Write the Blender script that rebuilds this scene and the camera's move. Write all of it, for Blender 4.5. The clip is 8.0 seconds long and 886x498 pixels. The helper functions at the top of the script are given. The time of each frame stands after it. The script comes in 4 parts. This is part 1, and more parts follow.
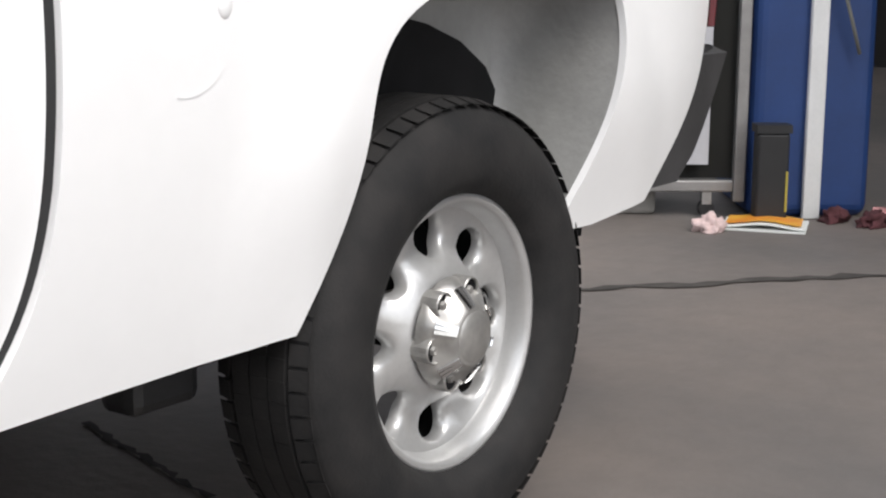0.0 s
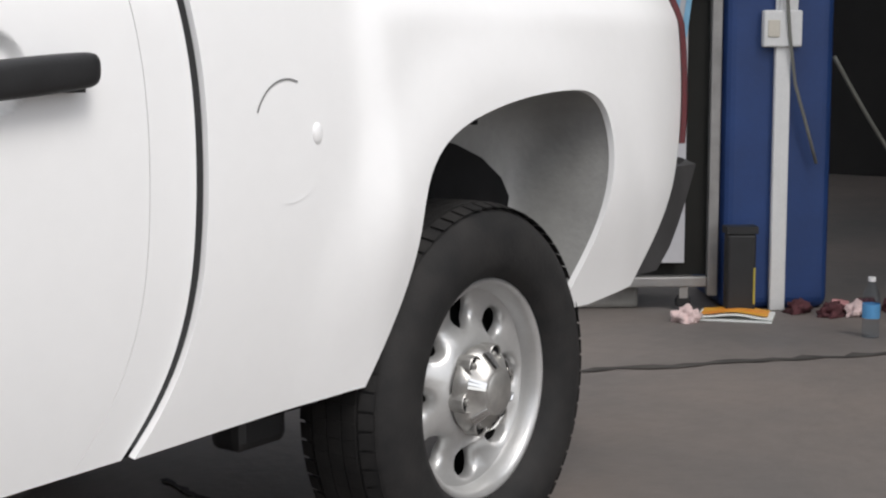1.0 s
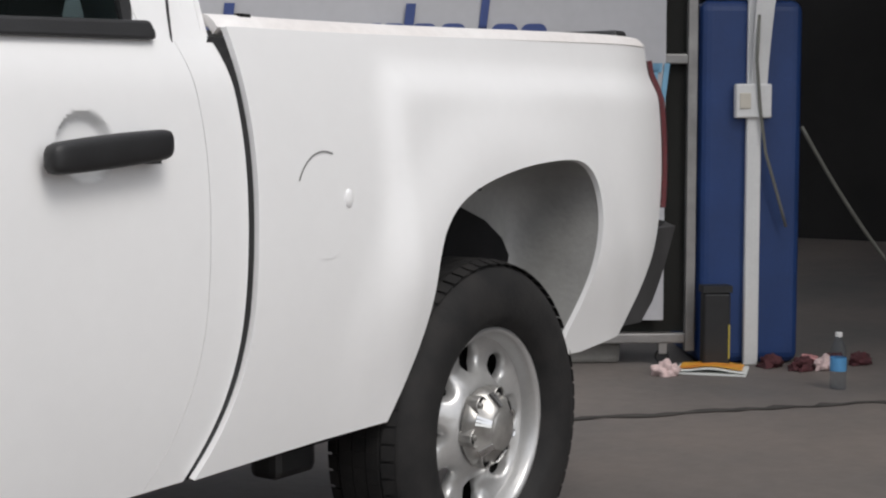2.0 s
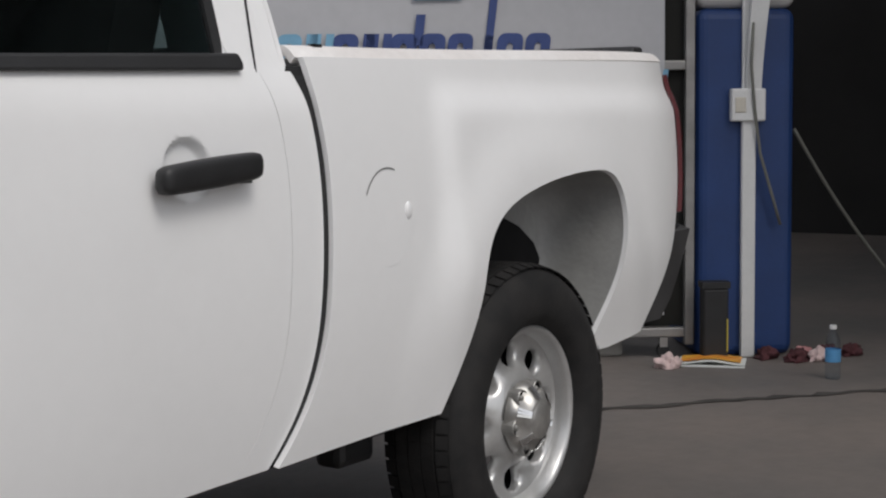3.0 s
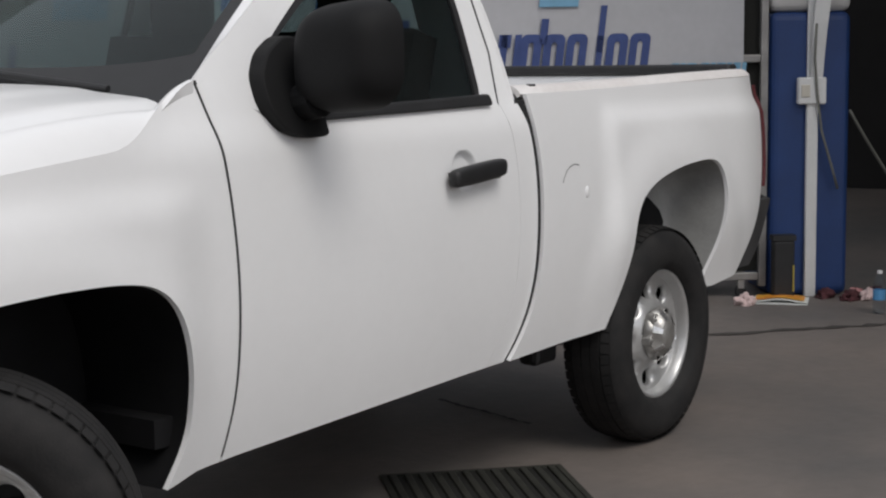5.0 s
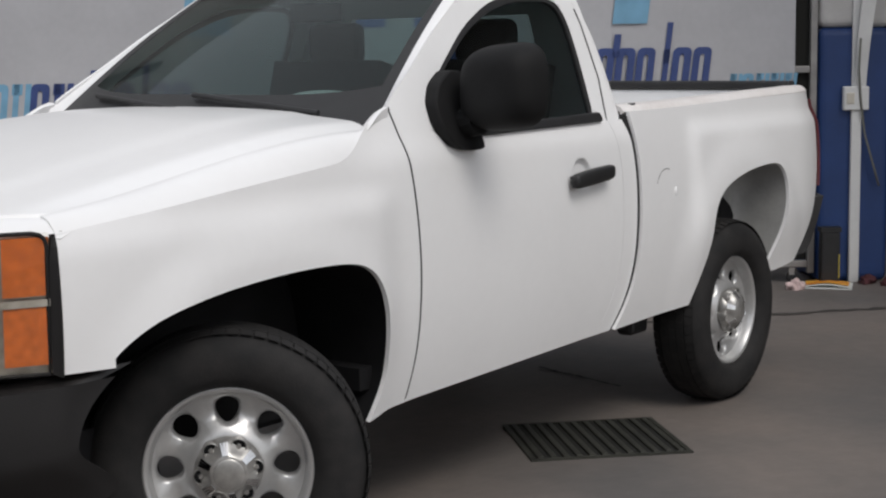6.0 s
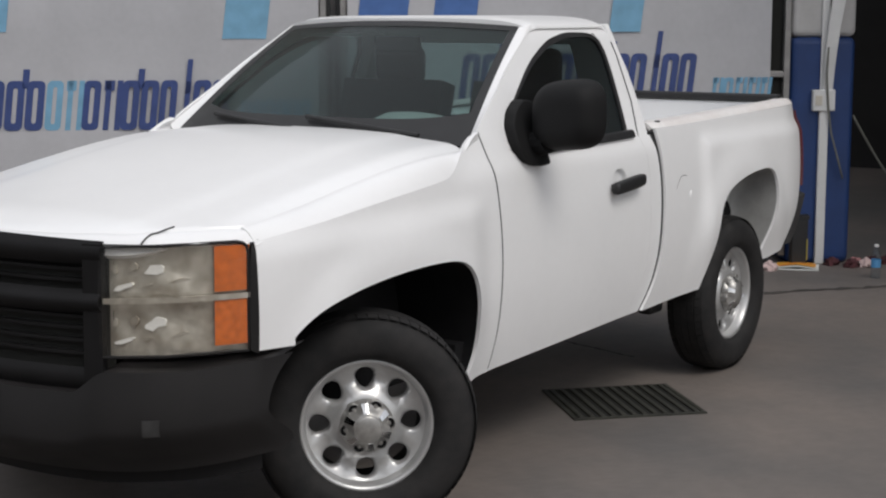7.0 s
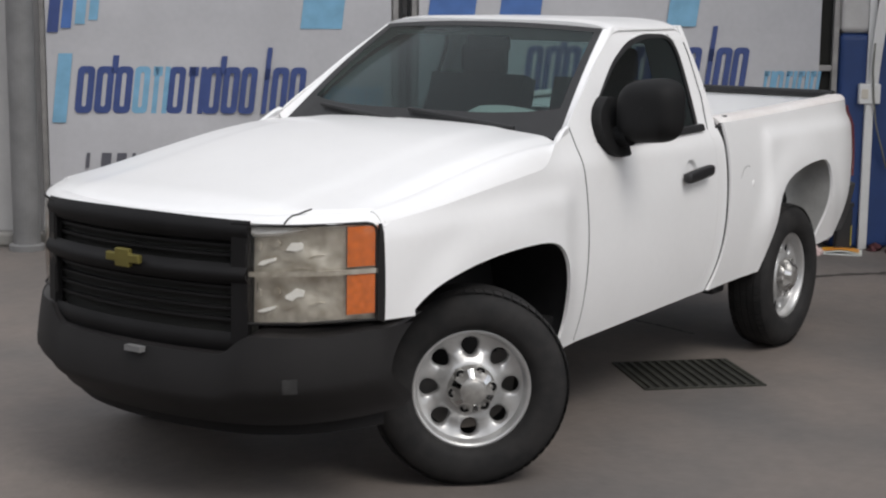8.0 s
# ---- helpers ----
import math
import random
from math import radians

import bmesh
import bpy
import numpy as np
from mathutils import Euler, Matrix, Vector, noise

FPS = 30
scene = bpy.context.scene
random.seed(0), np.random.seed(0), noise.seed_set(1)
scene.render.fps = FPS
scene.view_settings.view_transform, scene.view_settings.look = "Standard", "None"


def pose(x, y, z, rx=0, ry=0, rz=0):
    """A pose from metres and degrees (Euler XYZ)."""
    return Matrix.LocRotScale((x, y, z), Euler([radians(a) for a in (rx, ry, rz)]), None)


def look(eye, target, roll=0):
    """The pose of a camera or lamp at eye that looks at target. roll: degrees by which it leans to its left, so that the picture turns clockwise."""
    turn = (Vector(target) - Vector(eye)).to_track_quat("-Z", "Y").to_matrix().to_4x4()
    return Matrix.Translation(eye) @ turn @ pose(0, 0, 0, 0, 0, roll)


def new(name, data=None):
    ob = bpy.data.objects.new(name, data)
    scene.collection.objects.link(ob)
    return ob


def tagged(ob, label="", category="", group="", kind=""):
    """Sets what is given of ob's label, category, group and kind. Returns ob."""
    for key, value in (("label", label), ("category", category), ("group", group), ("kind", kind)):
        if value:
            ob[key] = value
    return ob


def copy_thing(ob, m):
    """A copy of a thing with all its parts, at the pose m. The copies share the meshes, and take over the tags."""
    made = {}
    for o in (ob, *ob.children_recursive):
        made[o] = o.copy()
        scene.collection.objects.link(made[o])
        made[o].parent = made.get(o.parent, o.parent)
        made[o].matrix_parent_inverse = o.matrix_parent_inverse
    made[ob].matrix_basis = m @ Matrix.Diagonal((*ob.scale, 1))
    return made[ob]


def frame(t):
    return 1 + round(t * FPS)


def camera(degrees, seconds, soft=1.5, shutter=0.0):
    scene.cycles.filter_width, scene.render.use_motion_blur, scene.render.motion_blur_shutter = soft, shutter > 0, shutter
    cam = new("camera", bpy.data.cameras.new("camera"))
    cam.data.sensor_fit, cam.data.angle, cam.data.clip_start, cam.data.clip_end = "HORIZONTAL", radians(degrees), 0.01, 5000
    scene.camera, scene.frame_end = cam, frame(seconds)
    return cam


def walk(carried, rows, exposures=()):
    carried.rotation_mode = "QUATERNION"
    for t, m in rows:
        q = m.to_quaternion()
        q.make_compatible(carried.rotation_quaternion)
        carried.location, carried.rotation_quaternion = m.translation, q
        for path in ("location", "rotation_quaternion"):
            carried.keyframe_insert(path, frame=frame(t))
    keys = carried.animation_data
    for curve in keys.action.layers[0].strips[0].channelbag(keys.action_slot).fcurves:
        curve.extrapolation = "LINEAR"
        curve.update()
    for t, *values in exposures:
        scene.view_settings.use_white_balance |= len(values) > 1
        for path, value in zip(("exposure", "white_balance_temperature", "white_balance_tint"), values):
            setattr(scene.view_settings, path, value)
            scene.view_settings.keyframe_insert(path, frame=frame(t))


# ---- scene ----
from mathutils import geometry

# ---- camera ----
cam = camera(32.0, 8.0, soft=2.2, shutter=0.0)
PATH = [  # seconds, x, y, z, yaw, pitch, roll
    (0, 1.017, -1.407, 1.032, -53.72, -11.40, 0.38),
    (0.5, 0.712, -1.551, 1.073, -54.76, -9.23, 0.04),
    (1, 0.422, -1.716, 1.087, -54.47, -7.31, -0.11),
    (1.5, 0.215, -1.837, 1.095, -54.68, -5.42, -0.10),
    (3, -0.285, -1.904, 1.160, -56.42, -5.10, -0.57),
    (3.5, -0.529, -1.944, 1.206, -56.38, -6.00, -0.83),
    (4, -0.882, -2.087, 1.257, -55.72, -6.74, -1.22),
    (4.5, -1.330, -2.312, 1.311, -55.23, -6.83, -1.00),
    (4.7, -1.549, -2.396, 1.347, -54.85, -6.98, -0.76),
    (5.8, -2.755, -2.817, 1.467, -53.52, -7.02, -1.14),
    (6, -2.957, -2.881, 1.512, -53.26, -7.33, -0.82),
    (6.5, -3.487, -3.011, 1.648, -53.54, -8.04, -0.48),
    (7, -4.147, -3.080, 1.784, -55.73, -8.64, -0.12),
    (7.5, -4.715, -3.127, 1.863, -56.53, -9.06, -0.37),
    (8, -4.816, -3.181, 1.886, -54.88, -9.41, 0.56),
]


def aim(x, y, z, yaw, pitch, roll):
    a, b = radians(yaw), radians(pitch)
    way = Vector((-math.sin(a) * math.cos(b), math.cos(a) * math.cos(b), math.sin(b)))
    eye = Vector((x, y, z))
    return look(eye, eye + way, roll)


walk(cam, [(r[0], aim(*r[1:])) for r in PATH],
     exposures=[(0.0, 0.9), (1.0, 0.52), (1.7, 0.34), (3.0, -0.08), (4.0, -0.07), (4.5, -0.15), (6.0, -0.09), (7.0, -0.06), (8.0, 0.09)])

# ---- light: an overcast sky over an open yard ----
world = bpy.data.worlds.new("overcast_sky")
scene.world = world
world.use_nodes = True
wn = world.node_tree.nodes
wl = world.node_tree.links
sky = wn.new("ShaderNodeTexSky")
sky.sky_type = "NISHITA"
sky.sun_disc = False
sky.sun_elevation, sky.sun_rotation = radians(52), radians(200)
sky.dust_density, sky.air_density = 3.0, 1.0
soften = wn.new("ShaderNodeMix")
soften.data_type = "RGBA"
soften.inputs[0].default_value = 0.72
soften.inputs[7].default_value = (9.0, 9.1, 9.4, 1)
wl.new(sky.outputs[0], soften.inputs[6])
wl.new(soften.outputs[2], wn["Background"].inputs[0])
wn["Background"].inputs[1].default_value = 0.115

sun_lamp = bpy.data.lights.new("sun", "SUN")
sun_lamp.energy, sun_lamp.angle, sun_lamp.color = 1.2, radians(25), (1.0, 0.97, 0.93)
sun_ob = new("sun", sun_lamp)
sun_ob.matrix_world = look((-2.0, -6.0, 9.0), (0.5, 0.5, 0.0))


# ---- materials ----
def material(name, color, rough=0.6, metal=0.0, vary=0.06, scale=9.0, bump=0.0, bump_scale=60.0,
             coat=0.0, island=False, tint=None, fine=0.03):
    m = bpy.data.materials.new(name)
    m.use_nodes = True
    n, l = m.node_tree.nodes, m.node_tree.links
    b = n["Principled BSDF"]
    b.inputs["Roughness"].default_value = rough
    b.inputs["Metallic"].default_value = metal
    b.inputs["Coat Weight"].default_value = coat
    b.inputs["Coat Roughness"].default_value = 0.12
    co = n.new("ShaderNodeTexCoord")
    big = n.new("ShaderNodeTexNoise")
    big.inputs["Scale"].default_value, big.inputs["Detail"].default_value = scale, 6
    small = n.new("ShaderNodeTexNoise")
    small.inputs["Scale"].default_value, small.inputs["Detail"].default_value = scale * 14, 3
    l.new(co.outputs["Object"], big.inputs["Vector"])
    l.new(co.outputs["Object"], small.inputs["Vector"])
    ramp = n.new("ShaderNodeMapRange")
    ramp.inputs[1].default_value, ramp.inputs[2].default_value = 0.3, 0.7
    l.new(big.outputs["Fac"], ramp.inputs[0])
    mix = n.new("ShaderNodeMix")
    mix.data_type = "RGBA"
    c = Vector(color)
    d = Vector(tint) if tint else c * (1 - 2.2 * vary)
    mix.inputs[6].default_value = (*c, 1)
    mix.inputs[7].default_value = (*d, 1)
    l.new(ramp.outputs[0], mix.inputs[0])
    mix2 = n.new("ShaderNodeMix")
    mix2.data_type, mix2.blend_type = "RGBA", "MULTIPLY"
    grain = n.new("ShaderNodeMapRange")
    grain.inputs[3].default_value, grain.inputs[4].default_value = 1 - 2 * fine, 1 + 2 * fine
    l.new(small.outputs["Fac"], grain.inputs[0])
    mix2.inputs[0].default_value = 1.0
    l.new(mix.outputs[2], mix2.inputs[6])
    l.new(grain.outputs[0], mix2.inputs[7])
    l.new(mix2.outputs[2], b.inputs["Base Color"])
    if bump:
        tex = n.new("ShaderNodeTexNoise")
        tex.inputs["Scale"].default_value, tex.inputs["Detail"].default_value = bump_scale, 5
        l.new(co.outputs["Object"], tex.inputs["Vector"])
        bp = n.new("ShaderNodeBump")
        bp.inputs["Strength"].default_value, bp.inputs["Distance"].default_value = bump, 0.01
        l.new(tex.outputs["Fac"], bp.inputs["Height"])
        l.new(bp.outputs[0], b.inputs["Normal"])
    return m


def glass(name, color, gloss=0.04):
    m = bpy.data.materials.new(name)
    m.use_nodes = True
    n, l = m.node_tree.nodes, m.node_tree.links
    n.remove(n["Principled BSDF"])
    clear = n.new("ShaderNodeBsdfTransparent")
    clear.inputs[0].default_value = (*color, 1)
    shine = n.new("ShaderNodeBsdfGlossy")
    shine.inputs["Roughness"].default_value = gloss
    facing = n.new("ShaderNodeLayerWeight")
    facing.inputs[0].default_value = 0.5
    power = n.new("ShaderNodeMath")
    power.operation = "POWER"
    power.inputs[1].default_value = 4.0
    fres = n.new("ShaderNodeMath")
    fres.operation = "MULTIPLY_ADD"
    fres.inputs[1].default_value, fres.inputs[2].default_value = 0.38, 0.035
    l.new(facing.outputs["Facing"], power.inputs[0])
    l.new(power.outputs[0], fres.inputs[0])
    mix = n.new("ShaderNodeMixShader")
    l.new(fres.outputs[0], mix.inputs[0])
    l.new(clear.outputs[0], mix.inputs[1])
    l.new(shine.outputs[0], mix.inputs[2])
    l.new(mix.outputs[0], n["Material Output"].inputs[0])
    return m


WHITE = material("white_car_paint", (0.86, 0.86, 0.86), 0.32, coat=0.35, vary=0.02, scale=2.0, fine=0.008)
DUSTY = material("dusty_white_paint", (0.78, 0.76, 0.745), 0.45, vary=0.1, scale=3.5, tint=(0.68, 0.635, 0.61), fine=0.05)
WELL = material("wheel_well_primer", (0.37, 0.37, 0.36), 0.34, vary=0.18, scale=5, bump=0.15)
BLACK = material("black_plastic", (0.018, 0.018, 0.019), 0.5, vary=0.15, scale=12, bump=0.08, bump_scale=220)
BUMPER = material("dark_bumper_plastic", (0.010, 0.0088, 0.009), 0.62, vary=0.2, scale=5, bump=0.06, bump_scale=180)
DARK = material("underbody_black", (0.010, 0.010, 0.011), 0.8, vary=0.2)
RUBBER = material("tyre_rubber", (0.011, 0.011, 0.0115), 0.78, vary=0.2, scale=14, bump=0.12, bump_scale=150, tint=(0.024, 0.0225, 0.022))
RIM = material("silver_wheel_paint", (0.58, 0.58, 0.575), 0.30, metal=0.55, vary=0.08, scale=10, bump=0.03)
CAP = material("hub_cap_alloy", (0.48, 0.47, 0.45), 0.32, metal=0.6, vary=0.15, scale=30)
CHROME = material("chrome", (0.75, 0.75, 0.75), 0.12, metal=1.0, vary=0.04)
GRILLE = material("grille_black", (0.009, 0.0085, 0.009), 0.6, vary=0.2, scale=6)
GOLD = material("gold_emblem", (0.20, 0.17, 0.045), 0.5, metal=0.5, vary=0.1)
AMBER = material("amber_lens", (0.75, 0.17, 0.02), 0.25, vary=0.15, scale=40, coat=0.6)
RED = material("red_lens", (0.09, 0.004, 0.007), 0.3, vary=0.1, scale=40, coat=0.15)
# Near-white colour for the glints painted on the headlight bowls.
GLINT = material("painted_glint", (0.97, 0.97, 0.95), 0.18, metal=0.15, vary=0.02, coat=1.0)
SHUT = material("shut_line_rubber", (0.022, 0.022, 0.023), 0.8, vary=0.1)
LAMP = material("lamp_reflector", (0.72, 0.69, 0.62), 0.24, metal=0.55, vary=0.3, scale=22, bump=0.22, bump_scale=30, tint=(0.42, 0.38, 0.32))
GLASS = glass("tinted_glass", (0.55, 0.64, 0.635))
GLASS_DARK = glass("dark_side_glass", (0.52, 0.57, 0.57))
CLEAR = glass("clear_lens", (0.975, 0.97, 0.955))
SEAT = material("grey_seat_cloth", (0.045, 0.046, 0.048), 0.9, vary=0.15, scale=14)
DASH = material("dark_dashboard", (0.05, 0.05, 0.05), 0.7, vary=0.1)
PAPER = material("white_paper", (0.75, 0.77, 0.74), 0.8, vary=0.03)
FLOOR = material("worn_concrete", (0.190, 0.160, 0.141), 0.62, vary=0.16, scale=0.9, bump=0.25, bump_scale=26, tint=(0.113, 0.105, 0.100), fine=0.08)
CRACK = material("dirty_joint", (0.068, 0.061, 0.055), 0.9, vary=0.3)
BLUE = material("blue_column_paint", (0.013, 0.045, 0.165), 0.5, vary=0.12, scale=3.5, bump=0.12, bump_scale=14, fine=0.05)
PLASTER = material("white_plaster", (0.55, 0.54, 0.53), 0.8, vary=0.08, scale=2.0, bump=0.15)
CANVAS = material("white_banner_canvas", (0.49, 0.49, 0.51), 0.6, vary=0.07, scale=1.6, bump=0.15, bump_scale=4)
NAVY = material("navy_print", (0.045, 0.075, 0.23), 0.6, vary=0.1)
MIDBLUE = material("blue_print", (0.07, 0.16, 0.42), 0.6, vary=0.1)
CYAN = material("light_blue_print", (0.20, 0.42, 0.60), 0.6, vary=0.1)
GREYPRINT = material("grey_print", (0.10, 0.10, 0.12), 0.6)
STEEL = material("grey_steel_tube", (0.34, 0.33, 0.32), 0.45, metal=0.4, vary=0.15, scale=8, bump=0.08)
PIPE = material("white_pvc_pipe", (0.72, 0.72, 0.71), 0.5, vary=0.06, scale=6)
GREYPOLE = material("grey_pole_paint", (0.20, 0.20, 0.20), 0.55, vary=0.12, scale=6)
GRATE = material("cast_iron", (0.055, 0.055, 0.045), 0.6, metal=0.3, vary=0.2, bump=0.2)
PIT = material("drain_pit", (0.012, 0.012, 0.010), 0.9)
# Near-black, so that the bay's shade lies in the colour.
INNER = material("bay_shade_wall", (0.035, 0.033, 0.032), 0.9, vary=0.2, scale=1.0)
CABLE = material("grey_cable", (0.16, 0.16, 0.14), 0.6)
PINK = material("pink_cloth", (0.62, 0.30, 0.30), 0.9, vary=0.25, scale=20, bump=0.4)
PALE = material("pale_pink_cloth", (0.68, 0.52, 0.50), 0.9, vary=0.15, scale=20, bump=0.4)
MAROON = material("dark_red_cloth", (0.10, 0.03, 0.035), 0.9, vary=0.3, scale=20, bump=0.4)
ORANGE = material("orange_magazine", (0.75, 0.22, 0.03), 0.45, vary=0.3, scale=8, tint=(0.80, 0.45, 0.05))
YELLOW = material("yellow_strip", (0.40, 0.33, 0.05), 0.6)
PET = glass("clear_plastic", (0.86, 0.90, 0.93))
LABEL = material("blue_label", (0.10, 0.32, 0.60), 0.5, vary=0.15)
KERB = material("concrete_kerb", (0.30, 0.29, 0.27), 0.8, vary=0.15, scale=3, bump=0.3)

for dull, gloss in ((BUMPER, .42), (GRILLE, .25), (DARK, .22), (RUBBER, .35)):
    dull.node_tree.nodes["Principled BSDF"].inputs["Specular IOR Level"].default_value = gloss


# ---- mesh helpers ----
def finish(name, bm, mat, parent=None, label="", smooth=False):
    me = bpy.data.meshes.new(name)
    bmesh.ops.recalc_face_normals(bm, faces=bm.faces[:])
    bm.to_mesh(me)
    bm.free()
    me.materials.append(mat)
    if smooth:
        me.polygons.foreach_set("use_smooth", [True] * len(me.polygons))
    ob = new(name, me)
    if parent is not None:
        ob.parent = parent
    if label:
        ob["label"] = label
    return ob


def part(name, bm, mat, parent, label="", smooth=False):
    return finish(name, bm, mat, parent, label, smooth)


def thicken(ob, d, offset=1.0):
    me = ob.data
    if ob.parent is not None and sum(q.area * q.normal.dot(q.center - Vector((1.7, 0.95, 0.75))) for q in me.polygons) < 0:
        me.flip_normals()
    s = ob.modifiers.new("thickness", "SOLIDIFY")
    s.thickness, s.offset = d, offset
    e = ob.modifiers.new("sharp", "EDGE_SPLIT")
    e.split_angle = radians(38)
    return ob


def round_edges(ob, w, seg=2):
    b = ob.modifiers.new("edges", "BEVEL")
    b.width, b.segments, b.limit_method, b.angle_limit = w, seg, "ANGLE", radians(35)
    return ob


def grid(fn, us, vs, close_u=False):
    bm = bmesh.new()
    rows = [[bm.verts.new(fn(u, v)) for v in vs] for u in us]
    n = len(rows)
    for i in range(n if close_u else n - 1):
        a, b = rows[i], rows[(i + 1) % n]
        for j in range(len(vs) - 1):
            bm.faces.new((a[j], b[j], b[j + 1], a[j + 1]))
    return bm


def lin(a, b, n):
    return [a + (b - a) * i / (n - 1) for i in range(n)]


def box(x0, x1, y0, y1, z0, z1):
    bm = bmesh.new()
    bmesh.ops.create_cube(bm, size=1.0)
    for v in bm.verts:
        v.co = Vector((x0 + (x1 - x0) * (v.co.x + .5), y0 + (y1 - y0) * (v.co.y + .5), z0 + (z1 - z0) * (v.co.z + .5)))
    return bm


def lathe(profile, n=48):
    """A solid turned round the y axis: profile of (radius, y)."""
    return grid(lambda a, k: (profile[k][0] * math.cos(a), profile[k][1], profile[k][0] * math.sin(a)),
                [2 * math.pi * i / n for i in range(n)], range(len(profile)), True)


def prism(pts, fn0, fn1):
    """A closed outline between two layers given as functions of each outline point."""
    bm = bmesh.new()
    a = [bm.verts.new(fn0(*p)) for p in pts]
    b = [bm.verts.new(fn1(*p)) for p in pts]
    bm.faces.new(a)
    bm.faces.new(b[::-1])
    for i in range(len(pts)):
        j = (i + 1) % len(pts)
        bm.faces.new((a[i], b[i], b[j], a[j]))
    return bm


def tube(pts, r, n=10):
    """A round bar along a polyline."""
    pts = [Vector(p) for p in pts]
    bm = bmesh.new()
    rings = []
    for i, p in enumerate(pts):
        d = (pts[min(i + 1, len(pts) - 1)] - pts[max(i - 1, 0)]).normalized()
        s = d.cross(Vector((0.3, 0.2, 0.93))).normalized()
        t = d.cross(s)
        rings.append([bm.verts.new(p + r * (math.cos(2 * math.pi * k / n) * s + math.sin(2 * math.pi * k / n) * t)) for k in range(n)])
    for a, b in zip(rings, rings[1:]):
        for k in range(n):
            bm.faces.new((a[k], a[(k + 1) % n], b[(k + 1) % n], b[k]))
    bm.faces.new(rings[0])
    bm.faces.new(rings[-1][::-1])
    return bm


def empty(name, m=None):
    ob = new(name)
    if m is not None:
        ob.matrix_world = m
    return ob


# ---- the yard ----
def structure(ob, label, category):
    return tagged(ob, label, category, kind="structure")


gx = [-400, -60, -12, 0, 4, 8, 14, 60, 400]
ground = finish("ground", grid(lambda x, y: (x, y, 0.0), gx, gx), FLOOR)
structure(ground, "worn grey-brown concrete yard floor with dark stains", "floor")


def strip(pts, half, z):
    bm = bmesh.new()
    pts = [Vector((*p, z)) for p in pts]
    prev = None
    for i, p in enumerate(pts):
        d = (pts[min(i + 1, len(pts) - 1)] - pts[max(i - 1, 0)]).normalized()
        s = Vector((-d.y, d.x, 0)) * half * random.uniform(0.35, 1.3)
        cur = (bm.verts.new(p + s), bm.verts.new(p - s))
        if prev:
            bm.faces.new((prev[0], prev[1], cur[1], cur[0]))
        prev = cur
    return bm


def wavy(a, b, n, amp):
    a, b = Vector((*a, 0)), Vector((*b, 0))
    side = Vector((-(b - a).y, (b - a).x, 0)).normalized()
    return [tuple((a + (b - a) * i / (n - 1) + side * random.uniform(-amp, amp)).xy) for i in range(n)]


joint = finish("floor_joint", strip(wavy((3.9, 1.75), (8.4, -2.0), 90, 0.022), 0.030, 0.004), CRACK)
structure(joint, "dirty cracked joint across the concrete floor", "floor joint")
crack = finish("floor_crack", strip(wavy((3.13, 1.10), (2.97, .56), 26, 0.010), 0.010, 0.004), CRACK)
structure(crack, "short jagged dark crack in the concrete floor", "floor crack")


# The banner wall runs at a slant behind the truck.
WALL = Matrix(((0.620, 0.785, 0, 2.35), (-0.785, 0.620, 0, 6.10), (0, 0, 1, 0), (0, 0, 0, 1)))


def on_wall(ob):
    ob.matrix_world = WALL
    return ob


back = on_wall(finish("wall_back", box(-14, 6.1, 0.25, 0.5, 0, 5.2), PLASTER))
structure(back, "plain pale plaster wall behind the banners", "wall")
kerb = on_wall(round_edges(finish("kerb", box(-14, 6.08, 0.08, 0.25, 0, 0.1), KERB), 0.02))
structure(kerb, "low concrete kerb along the foot of the wall", "kerb")
wall_left = finish("wall_side", box(-9.5, -9.2, -30, 30, 0, 4.5), PLASTER)
structure(wall_left, "plain pale yard wall", "wall")

# The dim bay beyond the column; its gloom is put into near-black wall colour.
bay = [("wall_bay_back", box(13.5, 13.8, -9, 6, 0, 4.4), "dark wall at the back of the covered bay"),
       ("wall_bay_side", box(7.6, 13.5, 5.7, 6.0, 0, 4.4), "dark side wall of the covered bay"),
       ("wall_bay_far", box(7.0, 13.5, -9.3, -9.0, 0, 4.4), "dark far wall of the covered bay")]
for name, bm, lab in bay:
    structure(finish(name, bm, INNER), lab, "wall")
# Unseen slab, carried out past the column to shade it and the tail.
structure(finish("ceiling_shade_slab", box(5.3, 13.9, -9.5, 3.2, 4.4, 4.6), INNER), "unseen dark slab added overhead to shade the column and tail", "ceiling")
# Added wall out of view, raised high to keep skylight off the truck's rear.
structure(finish("wall_unseen_lintel", box(7.0, 7.25, -9.5, 0.9, 2.55, 6.6), PLASTER), "unseen pale wall added over the bay to cut the skylight", "wall")


